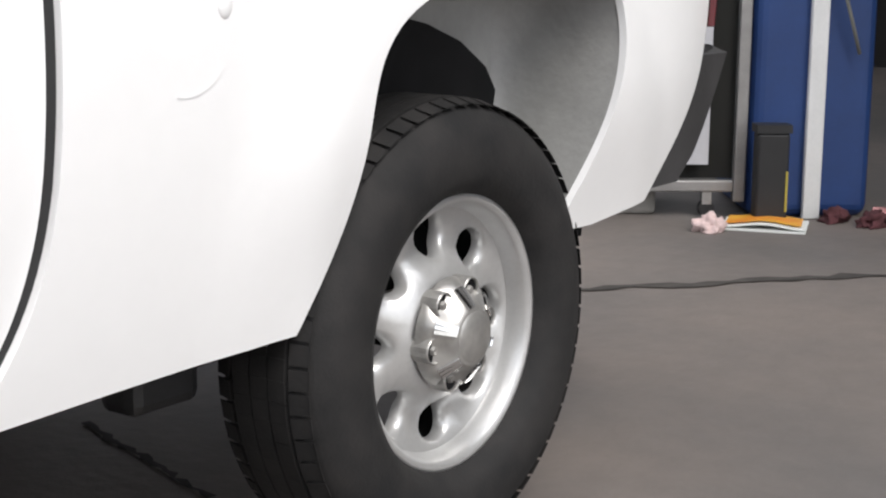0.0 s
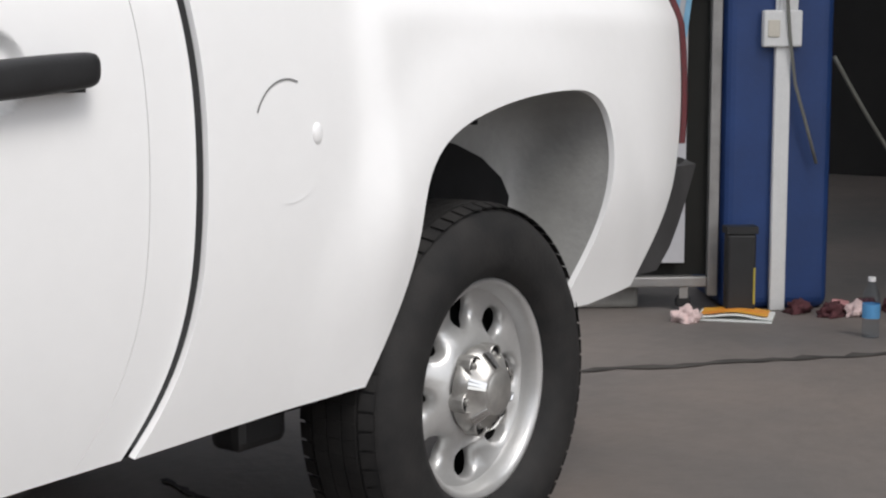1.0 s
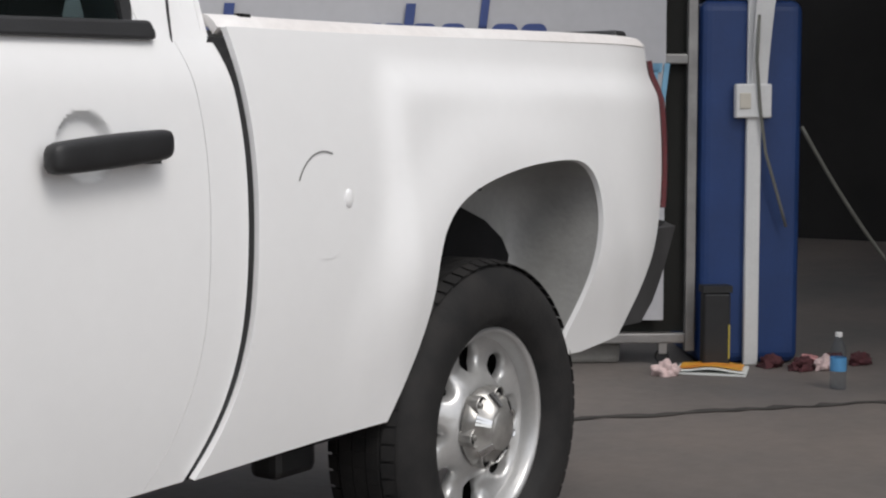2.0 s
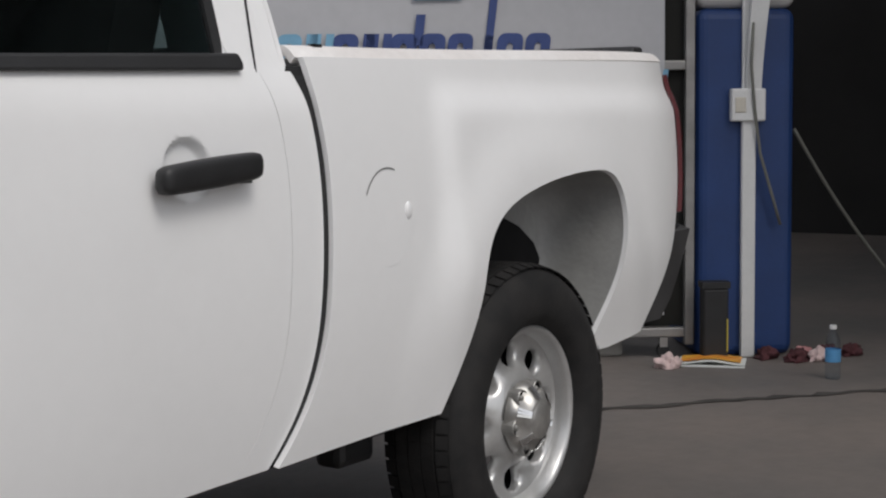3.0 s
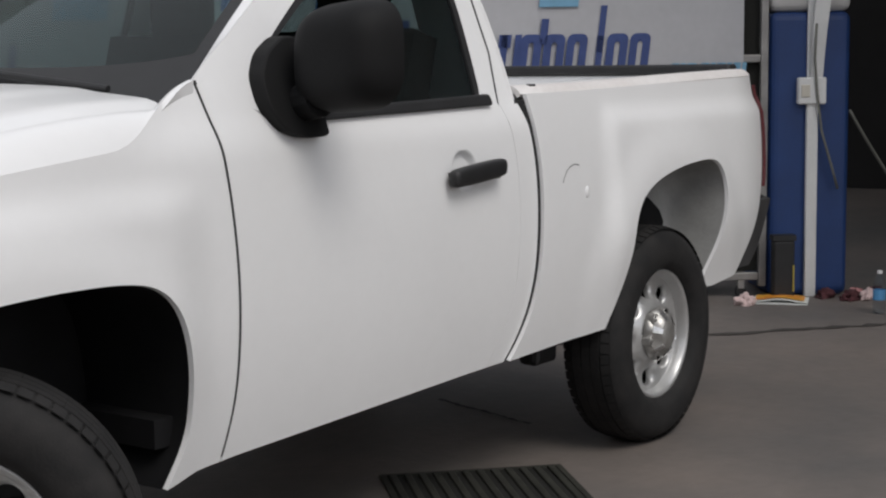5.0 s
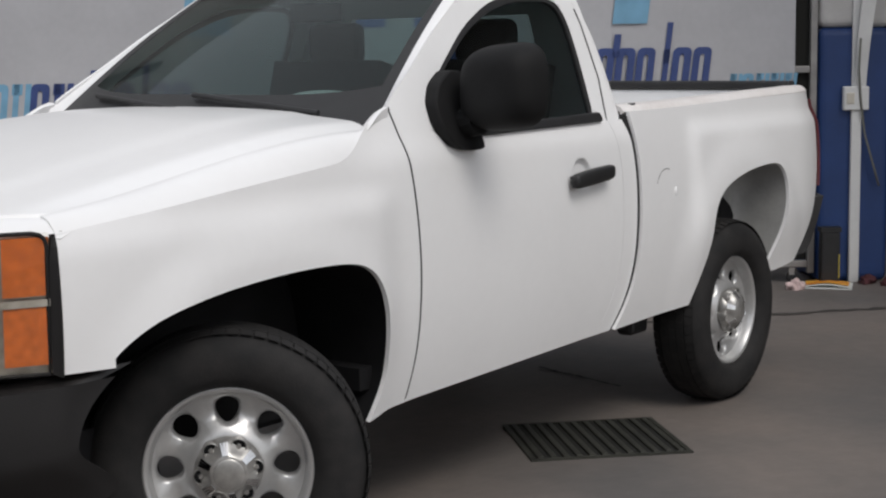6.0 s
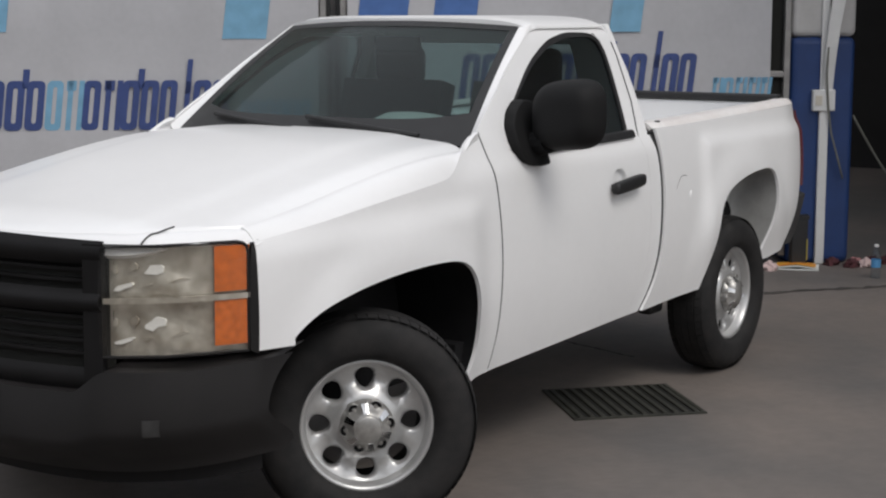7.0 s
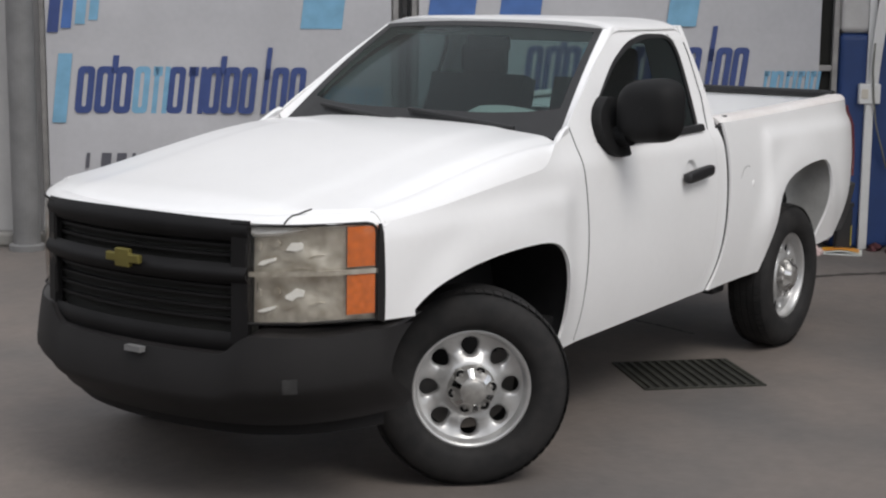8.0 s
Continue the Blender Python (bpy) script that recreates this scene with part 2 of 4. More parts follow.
# ---- banners on steel frames ----
def ring_shape(x, z, w, h, t):
    """A rounded block with a hole: a plain printed mark of a letter's size."""
    def loop(ax, az, r):
        out = []
        for cx, cz, a0 in ((ax - r, az - r, 0), (-ax + r, az - r, 90), (-ax + r, -az + r, 180), (ax - r, -az + r, 270)):
            for k in range(5):
                a = radians(a0 + 22.5 * k)
                out.append((cx + r * math.cos(a), cz + r * math.sin(a)))
        return out
    o, i = loop(w / 2, h / 2, min(w, h) * .3), loop(w / 2 - t, h / 2 - t, min(w, h) * .14)
    bm = bmesh.new()
    vo = [bm.verts.new((x + w / 2 + p[0] + .12 * p[1], 0, z + h / 2 + p[1])) for p in o]
    vi = [bm.verts.new((x + w / 2 + p[0] + .12 * p[1], 0, z + h / 2 + p[1])) for p in i]
    n = len(o)
    for k in range(n):
        bm.faces.new((vo[k], vo[(k + 1) % n], vi[(k + 1) % n], vi[k]))
    return bm


def bar_shape(x, z, w, h):
    return prism([(x, z), (x + w, z), (x + w + .12 * h, z + h), (x + .12 * h, z + h)], lambda a, b: (a, 0.0, b), lambda a, b: (a, 0.002, b))


def mark(bm, mat, parent, y=-0.012):
    ob = part("printed_mark", bm, mat, parent)
    ob.location.y = y
    return ob


def word(parent, s0, z0, xh, plan):
    """plan: (kind, width, colour) from one end to the other; ring, tall (a ring with a bar above), pair or cross of bars."""
    s = s0
    for kind, w, mat in plan:
        if kind in ("ring", "tall"):
            mark(ring_shape(s, z0, w * 1.06, xh, w * .40), mat, parent)
            if kind == "tall":
                mark(bar_shape(s + w * .66 + .12 * xh, z0 + xh * .85, w * .38, xh * .38), mat, parent)
        elif kind == "pair":
            mark(bar_shape(s, z0, w * .33, xh), mat, parent)
            mark(bar_shape(s + w * .67, z0, w * .33, xh), mat, parent)
            mark(bar_shape(s + w * .2, z0 + xh * .8, w * .6, xh * .2), mat, parent)
        elif kind == "cross":
            mark(bar_shape(s + w * .25, z0, w * .42, xh * 1.42), mat, parent)
            mark(bar_shape(s + w * .6, z0 + xh * .72, w * .45, xh * .25), mat, parent)
        s += w * 1.16


def banner(name, s0, s1, z0, z1, label, inset=.03, foot=.04):
    top = on_wall(empty(name))
    tagged(top, label, "banner")
    def sag(x, z):
        k = (x - s0) / (s1 - s0)
        return (x, 0.01 * math.sin(9 * k + 2 * z) * math.sin(math.pi * k), z)
    thicken(part("canvas", grid(sag, lin(s0 + .03, s1 - inset, 40), lin(z0 + foot, z1 - .04, 20)), CANVAS, top, smooth=True), 0.003)
    for x in (s0, s1):
        round_edges(part("frame_post", box(x - .022, x + .022, .012, .056, z0 - .06, z1 + .1), STEEL, top), .006)
    for z in (z0, z1, (z0 + z1) / 2):
        round_edges(part("frame_rail", box(s0 + .022, s1 - .022, .014, .054, z - .022, z + .022), STEEL, top), .006)
    for x in (s0 + .12, s1 - .12):
        part("caster", lathe([(0.0, -.014), (.03, -.014), (.034, 0), (.03, .014), (0.0, .014)], 18), BLACK, top).location = (x, .035, .036)
        part("caster_fork", box(x - .018, x + .018, .02, .05, .05, z0 - .02), STEEL, top)
    return top


left_banner = banner("banner", .56, 3.11, .12, 2.6, "white canvas banner with blue printed marks on a steel frame")
LINE = [("ring", .118, NAVY), ("tall", .118, NAVY), ("ring", .118, NAVY), ("ring", .105, CYAN), ("pair", .110, CYAN), ("ring", .110, NAVY), ("pair", .115, NAVY),
        ("tall", .112, NAVY), ("ring", .112, NAVY), ("ring", .108, NAVY), ("cross", .085, NAVY), ("ring", .112, NAVY), ("ring", .108, NAVY)]
word(left_banner, .80, 1.0, .34, LINE)
word(left_banner, 2.53, 1.0, .2, [("ring", .07, CYAN)] * 6)
mark(bar_shape(.62, .93, .10, .50), CYAN, left_banner)
for k, (mat, w) in enumerate(((NAVY, .1), (MIDBLUE, .09), (CYAN, .09), (CYAN, .08))):
    mark(bar_shape(.60 + .1 * k, 1.58 + .03 * k, w * .8, .5), mat, left_banner)
for k in range(12):
    mark(bar_shape(.85 + .11 * k, .60, .025 + .045 * (k % 3 > 0), .11), GREYPRINT, left_banner)
mark(bar_shape(2.42, 1.62, .30, .5), CYAN, left_banner)

right_banner = banner("banner", 3.25, 6.38, .12, 2.6, "white canvas banner with navy and light blue marks", .125, .085)
# Added black sheet: the gap's shade beside the canvas is put into its colour.
part("gap_shade_sheet", box(5.6, 6.36, .058, .062, .145, 2.58), PIT, right_banner, "black sheet added for the shade behind the canvas edge")
word(right_banner, 4.06, 1.14, .37, LINE)
word(right_banner, 5.83, 1.14, .2, [("pair", .07, CYAN), ("ring", .07, CYAN), ("pair", .08, CYAN), ("pair", .08, CYAN), ("pair", .07, CYAN)])
for s0, w, m in ((3.34, .34, MIDBLUE), (3.86, .30, MIDBLUE), (5.10, .22, CYAN)):
    mark(bar_shape(s0, 1.66, w, .5), m, right_banner)

post = on_wall(finish("grey_post", lathe([(0.0, 0), (.13, 0), (.13, .04), (.098, .05), (.098, 4.4), (0.0, 4.4)], 28), GREYPOLE, smooth=False))
post.matrix_world = WALL @ pose(.42, -.05, 0, 90, 0, 0)
tagged(post, "grey painted round steel post beside the banner", "post")
for s0 in (3.14, 3.22):
    rod = on_wall(finish("dark_upright", box(s0 - .022, s0 + .022, .06, .11, .14, 3.3), BLACK))
    round_edges(rod, .006)
    tagged(rod, "dark steel upright between the two banners", "upright")


# ---- the blue column and what stands at its foot ----
COL = Matrix.Translation((6.45, 0.93, 0)) @ Matrix.Rotation(radians(-51.7), 4, "Z")
column = finish("column", box(-.185, .28, 0, .6, 0, 1.62), BLUE)
round_edges(column, .05, 4)
column.matrix_world = COL
structure(column, "square concrete column painted glossy blue", "column")
upper = finish("column_upper", box(-.185, .28, .002, .6, 1.62, 4.6), PLASTER)
round_edges(upper, .05, 4)
upper.matrix_world = COL
structure(upper, "white upper part of the column", "column")
conduit = empty("conduit", COL)
tagged(conduit, "white plastic cable conduit fixed to the blue column", "conduit")
round_edges(part("channel", box(.02, .085, -.034, -.002, .0, 1.12), PIPE, conduit), .006)
round_edges(part("outlet_box", box(-.035, .125, -.052, -.002, 1.1, 1.25), PIPE, conduit), .008)
round_edges(part("socket", box(-.02, .03, -.058, -.05, 1.14, 1.21), material("cream_plastic", (.62, .58, .5), .5), conduit), .004)
def bent(k, v):
    return (.035 + .24 * k ** 2 + v * (.07 + .05 * k), -.03 - .03 * math.sin(3 * k), 1.25 + 1.5 * k)
round_edges(part("upper_channel", box(.022, .078, -.024, -.002, 1.25, 2.7), PIPE, conduit), .005)
thicken(part("bent_channel", grid(bent, lin(0, 1, 24), lin(0, 1, 4)), PIPE, conduit, "bent white channel leaning away above the box", True), .014)
def hang(a, b, sag, n=26):
    a, b = Vector(a), Vector(b)
    return [a + (b - a) * i / (n - 1) - Vector((0, 0, sag * 4 * (i / (n - 1)) * (1 - i / (n - 1)))) for i in range(n)]
cord = finish("hanging_cable", tube([COL @ Vector(p) for p in ((.06, -.06, 1.55), (.05, -.07, 1.35), (.07, -.06, 1.15), (.10, -.05, .95), (.16, -.05, .75), (.20, -.04, .62))], .007), CABLE, smooth=True)
tagged(cord, "thin grey cable hanging down the blue column", "cable")
cord2 = finish("slack_cable", tube(hang(COL @ Vector((.29, .05, 1.06)), COL @ Vector((1.05, .35, .16)), .07), .009), CABLE, smooth=True)
tagged(cord2, "pale cable running from the column into the bay", "cable")


def crumple(name, cx, cy, rx, ry, h, mat, label, category, seed):
    rng = random.Random(seed)
    bm = bmesh.new()
    bmesh.ops.create_icosphere(bm, subdivisions=4, radius=1.0)
    off = Vector((rng.uniform(0, 50), rng.uniform(0, 50), 0))
    for v in bm.verts:
        k = 1 + .55 * noise.noise(v.co * 1.9 + off) + .28 * noise.noise(v.co * 5 + off)
        v.co = Vector((v.co.x * rx * k, v.co.y * ry * k, max(0.0, (v.co.z * k * .9 + .25) * h)))
    ob = finish(name, bm, mat, smooth=True)
    ob.location = (cx, cy, 0.001)
    return tagged(ob, label, category)


def at_col(x, y):
    p = COL @ Vector((x, y, 0))
    return p.x, p.y


crumple("crumpled_paper", *at_col(-.38, -.27), .055, .05, .05, PALE, "crumpled pale pink paper on the floor", "paper", 1)
for k, (x, y, m, lab) in enumerate(((.13, -.08, MAROON, "small dark red rag by the column"), (.30, -.10, PINK, "crumpled pink cloth at the foot of the column"), (.36, -.16, PALE, "pale pink rag on the floor"), (.42, -.06, MAROON, "dark red cloth on the floor"), (.55, -.04, MAROON, "dark bundled rag beside the column"), (.25, -.17, MAROON, "dark glove-like rag on the floor"))):
    crumple("rag", *at_col(x, y), .06 + .01 * (k % 3), .045, .045, m, lab, "rag", 11 + k)
mag = empty("magazine", Matrix.Translation((*at_col(-.16, -.2), 0.002)) @ Matrix.Rotation(radians(-70), 4, "Z"))
tagged(mag, "orange-covered magazine lying open on the floor", "magazine")
part("page_block", grid(lambda x, y: (x, y, .012 + .014 * math.sin(math.pi * (x + .14) / .28) ** 2), lin(-.15, .15, 14), lin(-.11, .11, 4)), PAPER, mag, smooth=True)
part("cover", grid(lambda x, y: (x, y, .018 + .014 * math.sin(math.pi * (x + .14) / .28) ** 2), lin(-.14, .13, 14), lin(-.06, .11, 4)), ORANGE, mag, smooth=True)
part("back_cover", box(-.15, .15, -.11, .11, 0, .008), PAPER, mag)
black_box = empty("upright_case", COL @ Matrix.Translation((-.13, -.12, 0)))
tagged(black_box, "black upright case with a yellow strip leaning on the column", "case")
round_edges(part("case_body", box(-.06, .06, -.035, .045, 0, .34), BLACK, black_box), .012, 3)
part("case_lid", box(-.065, .065, -.04, .05, .34, .37), BLACK, black_box)
part("yellow_strip", box(.048, .056, -.0385, -.0355, .05, .20), YELLOW, black_box)

bottle = empty("water_bottle", Matrix.Translation((6.09, .33, 0.001)))
tagged(bottle, "clear plastic water bottle with a blue label", "bottle")
def upright(ob):
    ob.rotation_euler = (radians(90), 0, 0)
    return ob
upright(part("bottle_body", lathe([(.0, 0), (.029, 0), (.033, .006), (.033, .05), (.031, .055), (.033, .06), (.033, .15), (.028, .175), (.013, .205), (.012, .215), (.0, .215)], 28), PET, bottle, smooth=True))
upright(part("label", lathe([(.0336, .075), (.0338, .08), (.0338, .125), (.0336, .13)], 28), LABEL, bottle, smooth=True))
upright(part("cap", lathe([(.0, .215), (.0145, .215), (.0145, .232), (.0, .233)], 20), PIPE, bottle))

# ---- the floor drain ----
drain = empty("floor_drain", Matrix.Translation((2.10, .17, 0)) @ Matrix.Rotation(radians(-44.5), 4, "Z"))
tagged(drain, "cast iron drain grate set in the concrete floor", "drain grate")
part("pit", box(-.29, .29, -.26, .26, .001, .004), PIT, drain)
for x0, x1, y0, y1 in ((-.31, .31, -.28, -.26), (-.31, .31, .26, .28), (-.31, -.29, -.26, .26), (.29, .31, -.26, .26)):
    part("rim", box(x0, x1, y0, y1, .0, .008), GRATE, drain)
for k in range(12):
    x = -.27 + k * .0491
    round_edges(part("bar", box(x - .012, x + .012, -.26, .26, .002, .012), GRATE, drain), .003)

# ---- the pickup truck ----
YC, WB, R = 0.92, 3.03, 0.388
truck = empty("pickup_truck")
tagged(truck, "white regular-cab pickup truck with black grille and dark bumper", "pickup truck")
def smooth_step(a, b, x):
    t = min(1, max(0, (x - a) / (b - a)))
    return t * t * (3 - 2 * t)


def cut_corners(pts, it=2):
    """An open polyline with its corners rounded."""
    for _ in range(it):
        out = [pts[0]]
        for p, q in zip(pts, pts[1:]):
            out += [(.75 * p[0] + .25 * q[0], .75 * p[1] + .25 * q[1]), (.25 * p[0] + .75 * q[0], .25 * p[1] + .75 * q[1])]
        pts = out + [pts[-1]]
    return pts


def follow(pts, t):
    """The second value of a polyline at the first one."""
    if t <= pts[0][0]:
        return pts[0][1]
    for p, q in zip(pts, pts[1:]):
        if t <= q[0]:
            return p[1] + (q[1] - p[1]) * (t - p[0]) / max(1e-6, q[0] - p[0])
    return pts[-1][1]


# Arches as middle, half width, top for the flares, and as edges of the side skin, from front to rear.
AF = (0.13, 0.56, 0.905)
AR = (3.08, 0.46, 0.995)
FRONT_ARCH = cut_corners([(-.45, .745), (-.39, .80), (-.29, .850), (-.14, .882), (.06, .902), (.26, .910), (.44, .904), (.545, .878), (.61, .815), (.645, .72), (.665, .60), (.665, .50), (.60, .388)])
REAR_ARCH = cut_corners([(2.645, .463), (2.70, .575), (2.73, .70), (2.745, .83), (2.79, .90), (2.87, .945), (3.00, .978), (3.14, .998), (3.30, 1.006), (3.39, .995), (3.445, .955), (3.465, .885), (3.455, .79), (3.42, .67), (3.325, .515)])
# Shut lines as x over height: fender to door, cab to bed, and the tail's edge.
SEAM = cut_corners([(.36, .79), (.45, .815), (.58, .84), (.78, .842), (.97, .835), (1.19, .818), (1.40, .785)])
GAP = cut_corners([(.40, 2.03), (.445, 2.07), (.52, 2.125), (.60, 2.165), (.70, 2.192), (.82, 2.203), (.97, 2.208), (1.07, 2.205), (1.16, 2.193), (1.23, 2.177), (1.31, 2.15)])
TAIL = cut_corners([(.48, 3.60), (.56, 3.685), (.70, 3.805), (.80, 3.855), (.95, 3.90), (1.14, 3.925), (1.36, 3.925)])


def seam_x(z):
    return follow(SEAM, z)


def gap_x(z):
    return follow(GAP, z)


def tail_x(z):
    return follow(TAIL, z)


def side_y(x, z):
    """The body's outer skin on the side that faces the path."""
    y = .022 + (0.22 * (z - .86) ** 2 if z > .86 else 0.26 * (.86 - z) ** 2)
    low = smooth_step(.50, .80, z)
    for a in (AF, AR):
        d = math.hypot((x - a[0]) / (a[1] + .12), (z - .42) / (a[2] - .30))
        y -= 0.018 * (.4 + .6 * low) * (1 - smooth_step(.86, 1.12, d))
    bed = smooth_step(2.585, 2.68, x) * (1 - smooth_step(1.15, 1.235, z))
    y -= 0.024 * bed * (.3 + .7 * low)
    fen = smooth_step(.77, .58, x) * (1 - smooth_step(1.03, 1.13, z))
    y -= 0.020 * fen
    y += .016 * (1 - smooth_step(-.008, .008, x - gap_x(z))) * smooth_step(.3, .8, x)
    cab = smooth_step(1.13, 1.26, z) * smooth_step(.40, .70, x) * (1 - smooth_step(-.008, .008, x - gap_x(z)))
    y += (.088 + (z - 1.235) * .375 - y) * cab
    if x < -.15:
        y += .36 * (x + .15) ** 2
    if x > 3.60:
        y += .45 * (x - 3.60) ** 2
    return y


def sill(x):
    return .385 + .030 * x


def bed_top(x):
    return 1.285 + .028 * smooth_step(2.2, 4.0, x)


def crest(x):
    """The shoulder line of fender, door and bed."""
    if x < .80:
        return 1.085 + .135 * max(0.0, (x + .55) / 1.35) ** .9 + .125 * smooth_step(.46, .80, x)
    if x < 2.2:
        return 1.240
    return bed_top(x)


def mirrored(ob):
    """The same part on the far side."""
    me = ob.data.copy()
    for v in me.vertices:
        v.co.y = 2 * YC - v.co.y
    me.flip_normals()
    o = new(ob.name, me)
    o.parent = ob.parent
    for md in ob.modifiers:
        if md.type == "SOLIDIFY":
            thicken(o, md.thickness, md.offset)
    return o


def finger_cup(x, z):
    """The pressed hollow behind the door handle."""
    k = math.hypot((x - 1.815) / .066, (z - 1.058) / .062)
    return .020 * (1 - smooth_step(.72, 1.0, k))


def upright_edge(line_x, z0, z1, n=40, dx=0.0):
    return [(line_x(z) + dx, z) for z in lin(z0, z1, n)]


def skin(name, outline, fn, step=.022, fine=None):
    """A curved panel within a closed outline of (x, z), filled with an even net."""
    edge = []
    for p, q in zip(outline, outline[1:] + outline[:1]):
        k = max(1, int(math.hypot(q[0] - p[0], q[1] - p[1]) / step + .5))
        edge += [(p[0] + (q[0] - p[0]) * i / k, p[1] + (q[1] - p[1]) * i / k) for i in range(k)]
    e = np.array(edge)
    f = np.roll(e, -1, axis=0)
    xs, zs = np.arange(e[:, 0].min(), e[:, 0].max(), step), np.arange(e[:, 1].min(), e[:, 1].max(), step)
    cand = [(x, z) for x in xs for z in zs]
    if fine:
        cand = [p for p in cand if not (fine[0] < p[0] < fine[1] and fine[2] < p[1] < fine[3])]
        cand += [(x, z) for x in np.arange(fine[0], fine[1], .006) for z in np.arange(fine[2], fine[3], .006)]
    pts = [Vector(p) for p in edge]
    for x, z in cand:
        up = (e[:, 1] > z) != (f[:, 1] > z)
        cut = e[up, 0] + (z - e[up, 1]) * (f[up, 0] - e[up, 0]) / (f[up, 1] - e[up, 1])
        if (cut > x).sum() % 2 and ((e[:, 0] - x) ** 2 + (e[:, 1] - z) ** 2).min() > (.45 * step) ** 2:
            pts.append(Vector((x, z)))
    n = len(edge)
    net = geometry.delaunay_2d_cdt(pts, [(i, (i + 1) % n) for i in range(n)], [list(range(n))], 1, 1e-6)
    bm = bmesh.new()
    vs = [bm.verts.new(fn(p.x, p.y)) for p in net[0]]
    for t in net[2]:
        bm.faces.new([vs[k] for k in t])
    return thicken(part(name, bm, WHITE, truck, smooth=True), .014, -1)


def on_side(x, z):
    return (x, side_y(x, z), z)


def edge_drop(x):
    return smooth_step(-.75, -.2, x)


def hood_z(x, y):
    k = abs(y - YC) / .9
    base = 1.115 + .20 * smooth_step(-1.05, .66, x)
    return base + .015 - .055 * k ** 2.4 - .045 * smooth_step(.35, 1.0, (-.55 - x) / .4) + .012 * smooth_step(.62, .5, k) * .5


def nose_x(y):
    k = abs(y - YC) / .92
    return -.95 + .25 * k ** 2 + .30 * k ** 6


# Fender, door, cab corner and bed side, each cut out along its shut lines.
TOP_Z = crest(.77)
fender_outline = FRONT_ARCH + [(.71, sill(.71))] + upright_edge(seam_x, sill(.78), TOP_Z, dx=-.005) + [(x, crest(x)) for x in lin(.74, -.428, 40)]
door_outline = [(1.03, 1.224), (.90, 1.32)] + upright_edge(seam_x, sill(.78), 1.33, dx=.005)[::-1] + [(x, sill(x)) for x in lin(.80, 1.88, 20)] + upright_edge(gap_x, sill(1.93), 1.246, dx=-.1072)
corner_outline = upright_edge(gap_x, sill(1.93), 1.243, dx=-.1055)[::-1] + upright_edge(gap_x, sill(2.0), 1.243, dx=-.006)
bed_outline = (upright_edge(gap_x, sill(2.05), 1.272, dx=.007)[::-1] + [(2.3, sill(2.3))] + REAR_ARCH + [(3.45, .512)]
               + upright_edge(tail_x, .53, bed_top(3.88) - .012) + [(x, bed_top(x) - .012) for x in lin(3.88, 2.2, 20)])
mirrored(skin("front_fender", fender_outline, on_side))
mirrored(skin("door", door_outline, lambda x, z: (x, side_y(x, z) + finger_cup(x, z), z), fine=(1.735, 1.895, .98, 1.13)))
mirrored(skin("cab_corner", corner_outline, on_side))
mirrored(skin("bed_side", bed_outline, on_side))

# Dark shut lines behind the panels and the rubber strip between cab and bed.
for a, b, z0, z1, line_x in ((-.010, .010, .42, 1.34, seam_x), (-.115, -.100, .46, 1.23, gap_x), (-.012, .012, .46, 1.255, gap_x)):
    def seam(u, z, a=a, b=b, line_x=line_x):
        x = line_x(z) + a + (b - a) * u
        return (x, side_y(x, z) + (.002 if line_x is seam_x else .013), z)
    part("shut_line", grid(seam, (0, 1), lin(z0, z1, 40)), SHUT, truck).modifiers.new("thickness", "SOLIDIFY").thickness = .003

# Wheel wells, bed, underbody.
for a, mat, nm in ((AF, DARK, "front_wheel_well"), (AR, WELL, "rear_wheel_well")):
    def well(t, v, a=a):
        e = FRONT_ARCH if a is AF else REAR_ARCH
        if a is AR:
            t = .34 + .66 * t
        k = min(len(e) - 2, int(t * (len(e) - 1)))
        w = t * (len(e) - 1) - k
        x, z = e[k][0] + (e[k + 1][0] - e[k][0]) * w, e[k][1] + (e[k + 1][1] - e[k][1]) * w
        y0 = side_y(x, z) + (.012 if a is AR else .016)
        if a is not AR:
            return (x, y0 + .40 * v, z)
        c = 1 - .22 * (1 - math.cos(math.pi / 2 * v))
        return (3.10 + (x - 3.10) * c, y0 + (.225 - y0) * math.sin(math.pi / 2 * v), .60 + (z - .60) * c)
    w = thicken(part(nm, grid(well, lin(0, 1, 80), lin(0, 1, 10)), mat, truck, smooth=True), .004)
    mirrored(w)
    inner = part("inner_well", grid(lambda x, z, a=a: (x, .40, .35 + (z - .35)), lin(a[0] - a[1], a[0] + a[1], 8), lin(.35, a[2] + .02, 6)), DARK if a is AF else WELL, truck)
    mirrored(inner)


# A black sheet ahead of the rear wheel stands for the frame opening's shade.
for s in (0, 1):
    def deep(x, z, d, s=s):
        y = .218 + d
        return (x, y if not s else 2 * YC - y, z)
    part("opening_shade_sheet", prism([(2.60, .44), (2.60, .93), (3.08, .905), (3.18, .885), (3.28, .85), (3.36, .80), (3.41, .73), (3.43, .64), (3.43, .44)],
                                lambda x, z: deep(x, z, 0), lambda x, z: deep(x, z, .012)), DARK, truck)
    part("wheel_house", box(2.62, 3.66, *((.40, .44) if not s else (2 * YC - .44, 2 * YC - .40)), .84, 1.0), WELL, truck)
    part("liner_screw", box(3.24, 3.255, *((.212, .22) if not s else (2 * YC - .22, 2 * YC - .212)), .925, .945), DARK, truck)
    part("inner_liner", prism([(2.60, 1.06), (2.60, .46), (3.56, .46), (3.56, 1.0), (3.50, 1.06)],
                              lambda x, z: deep(x, z, .006), lambda x, z: deep(x, z, .016)), WELL, truck, "grey primer wheel well liner")
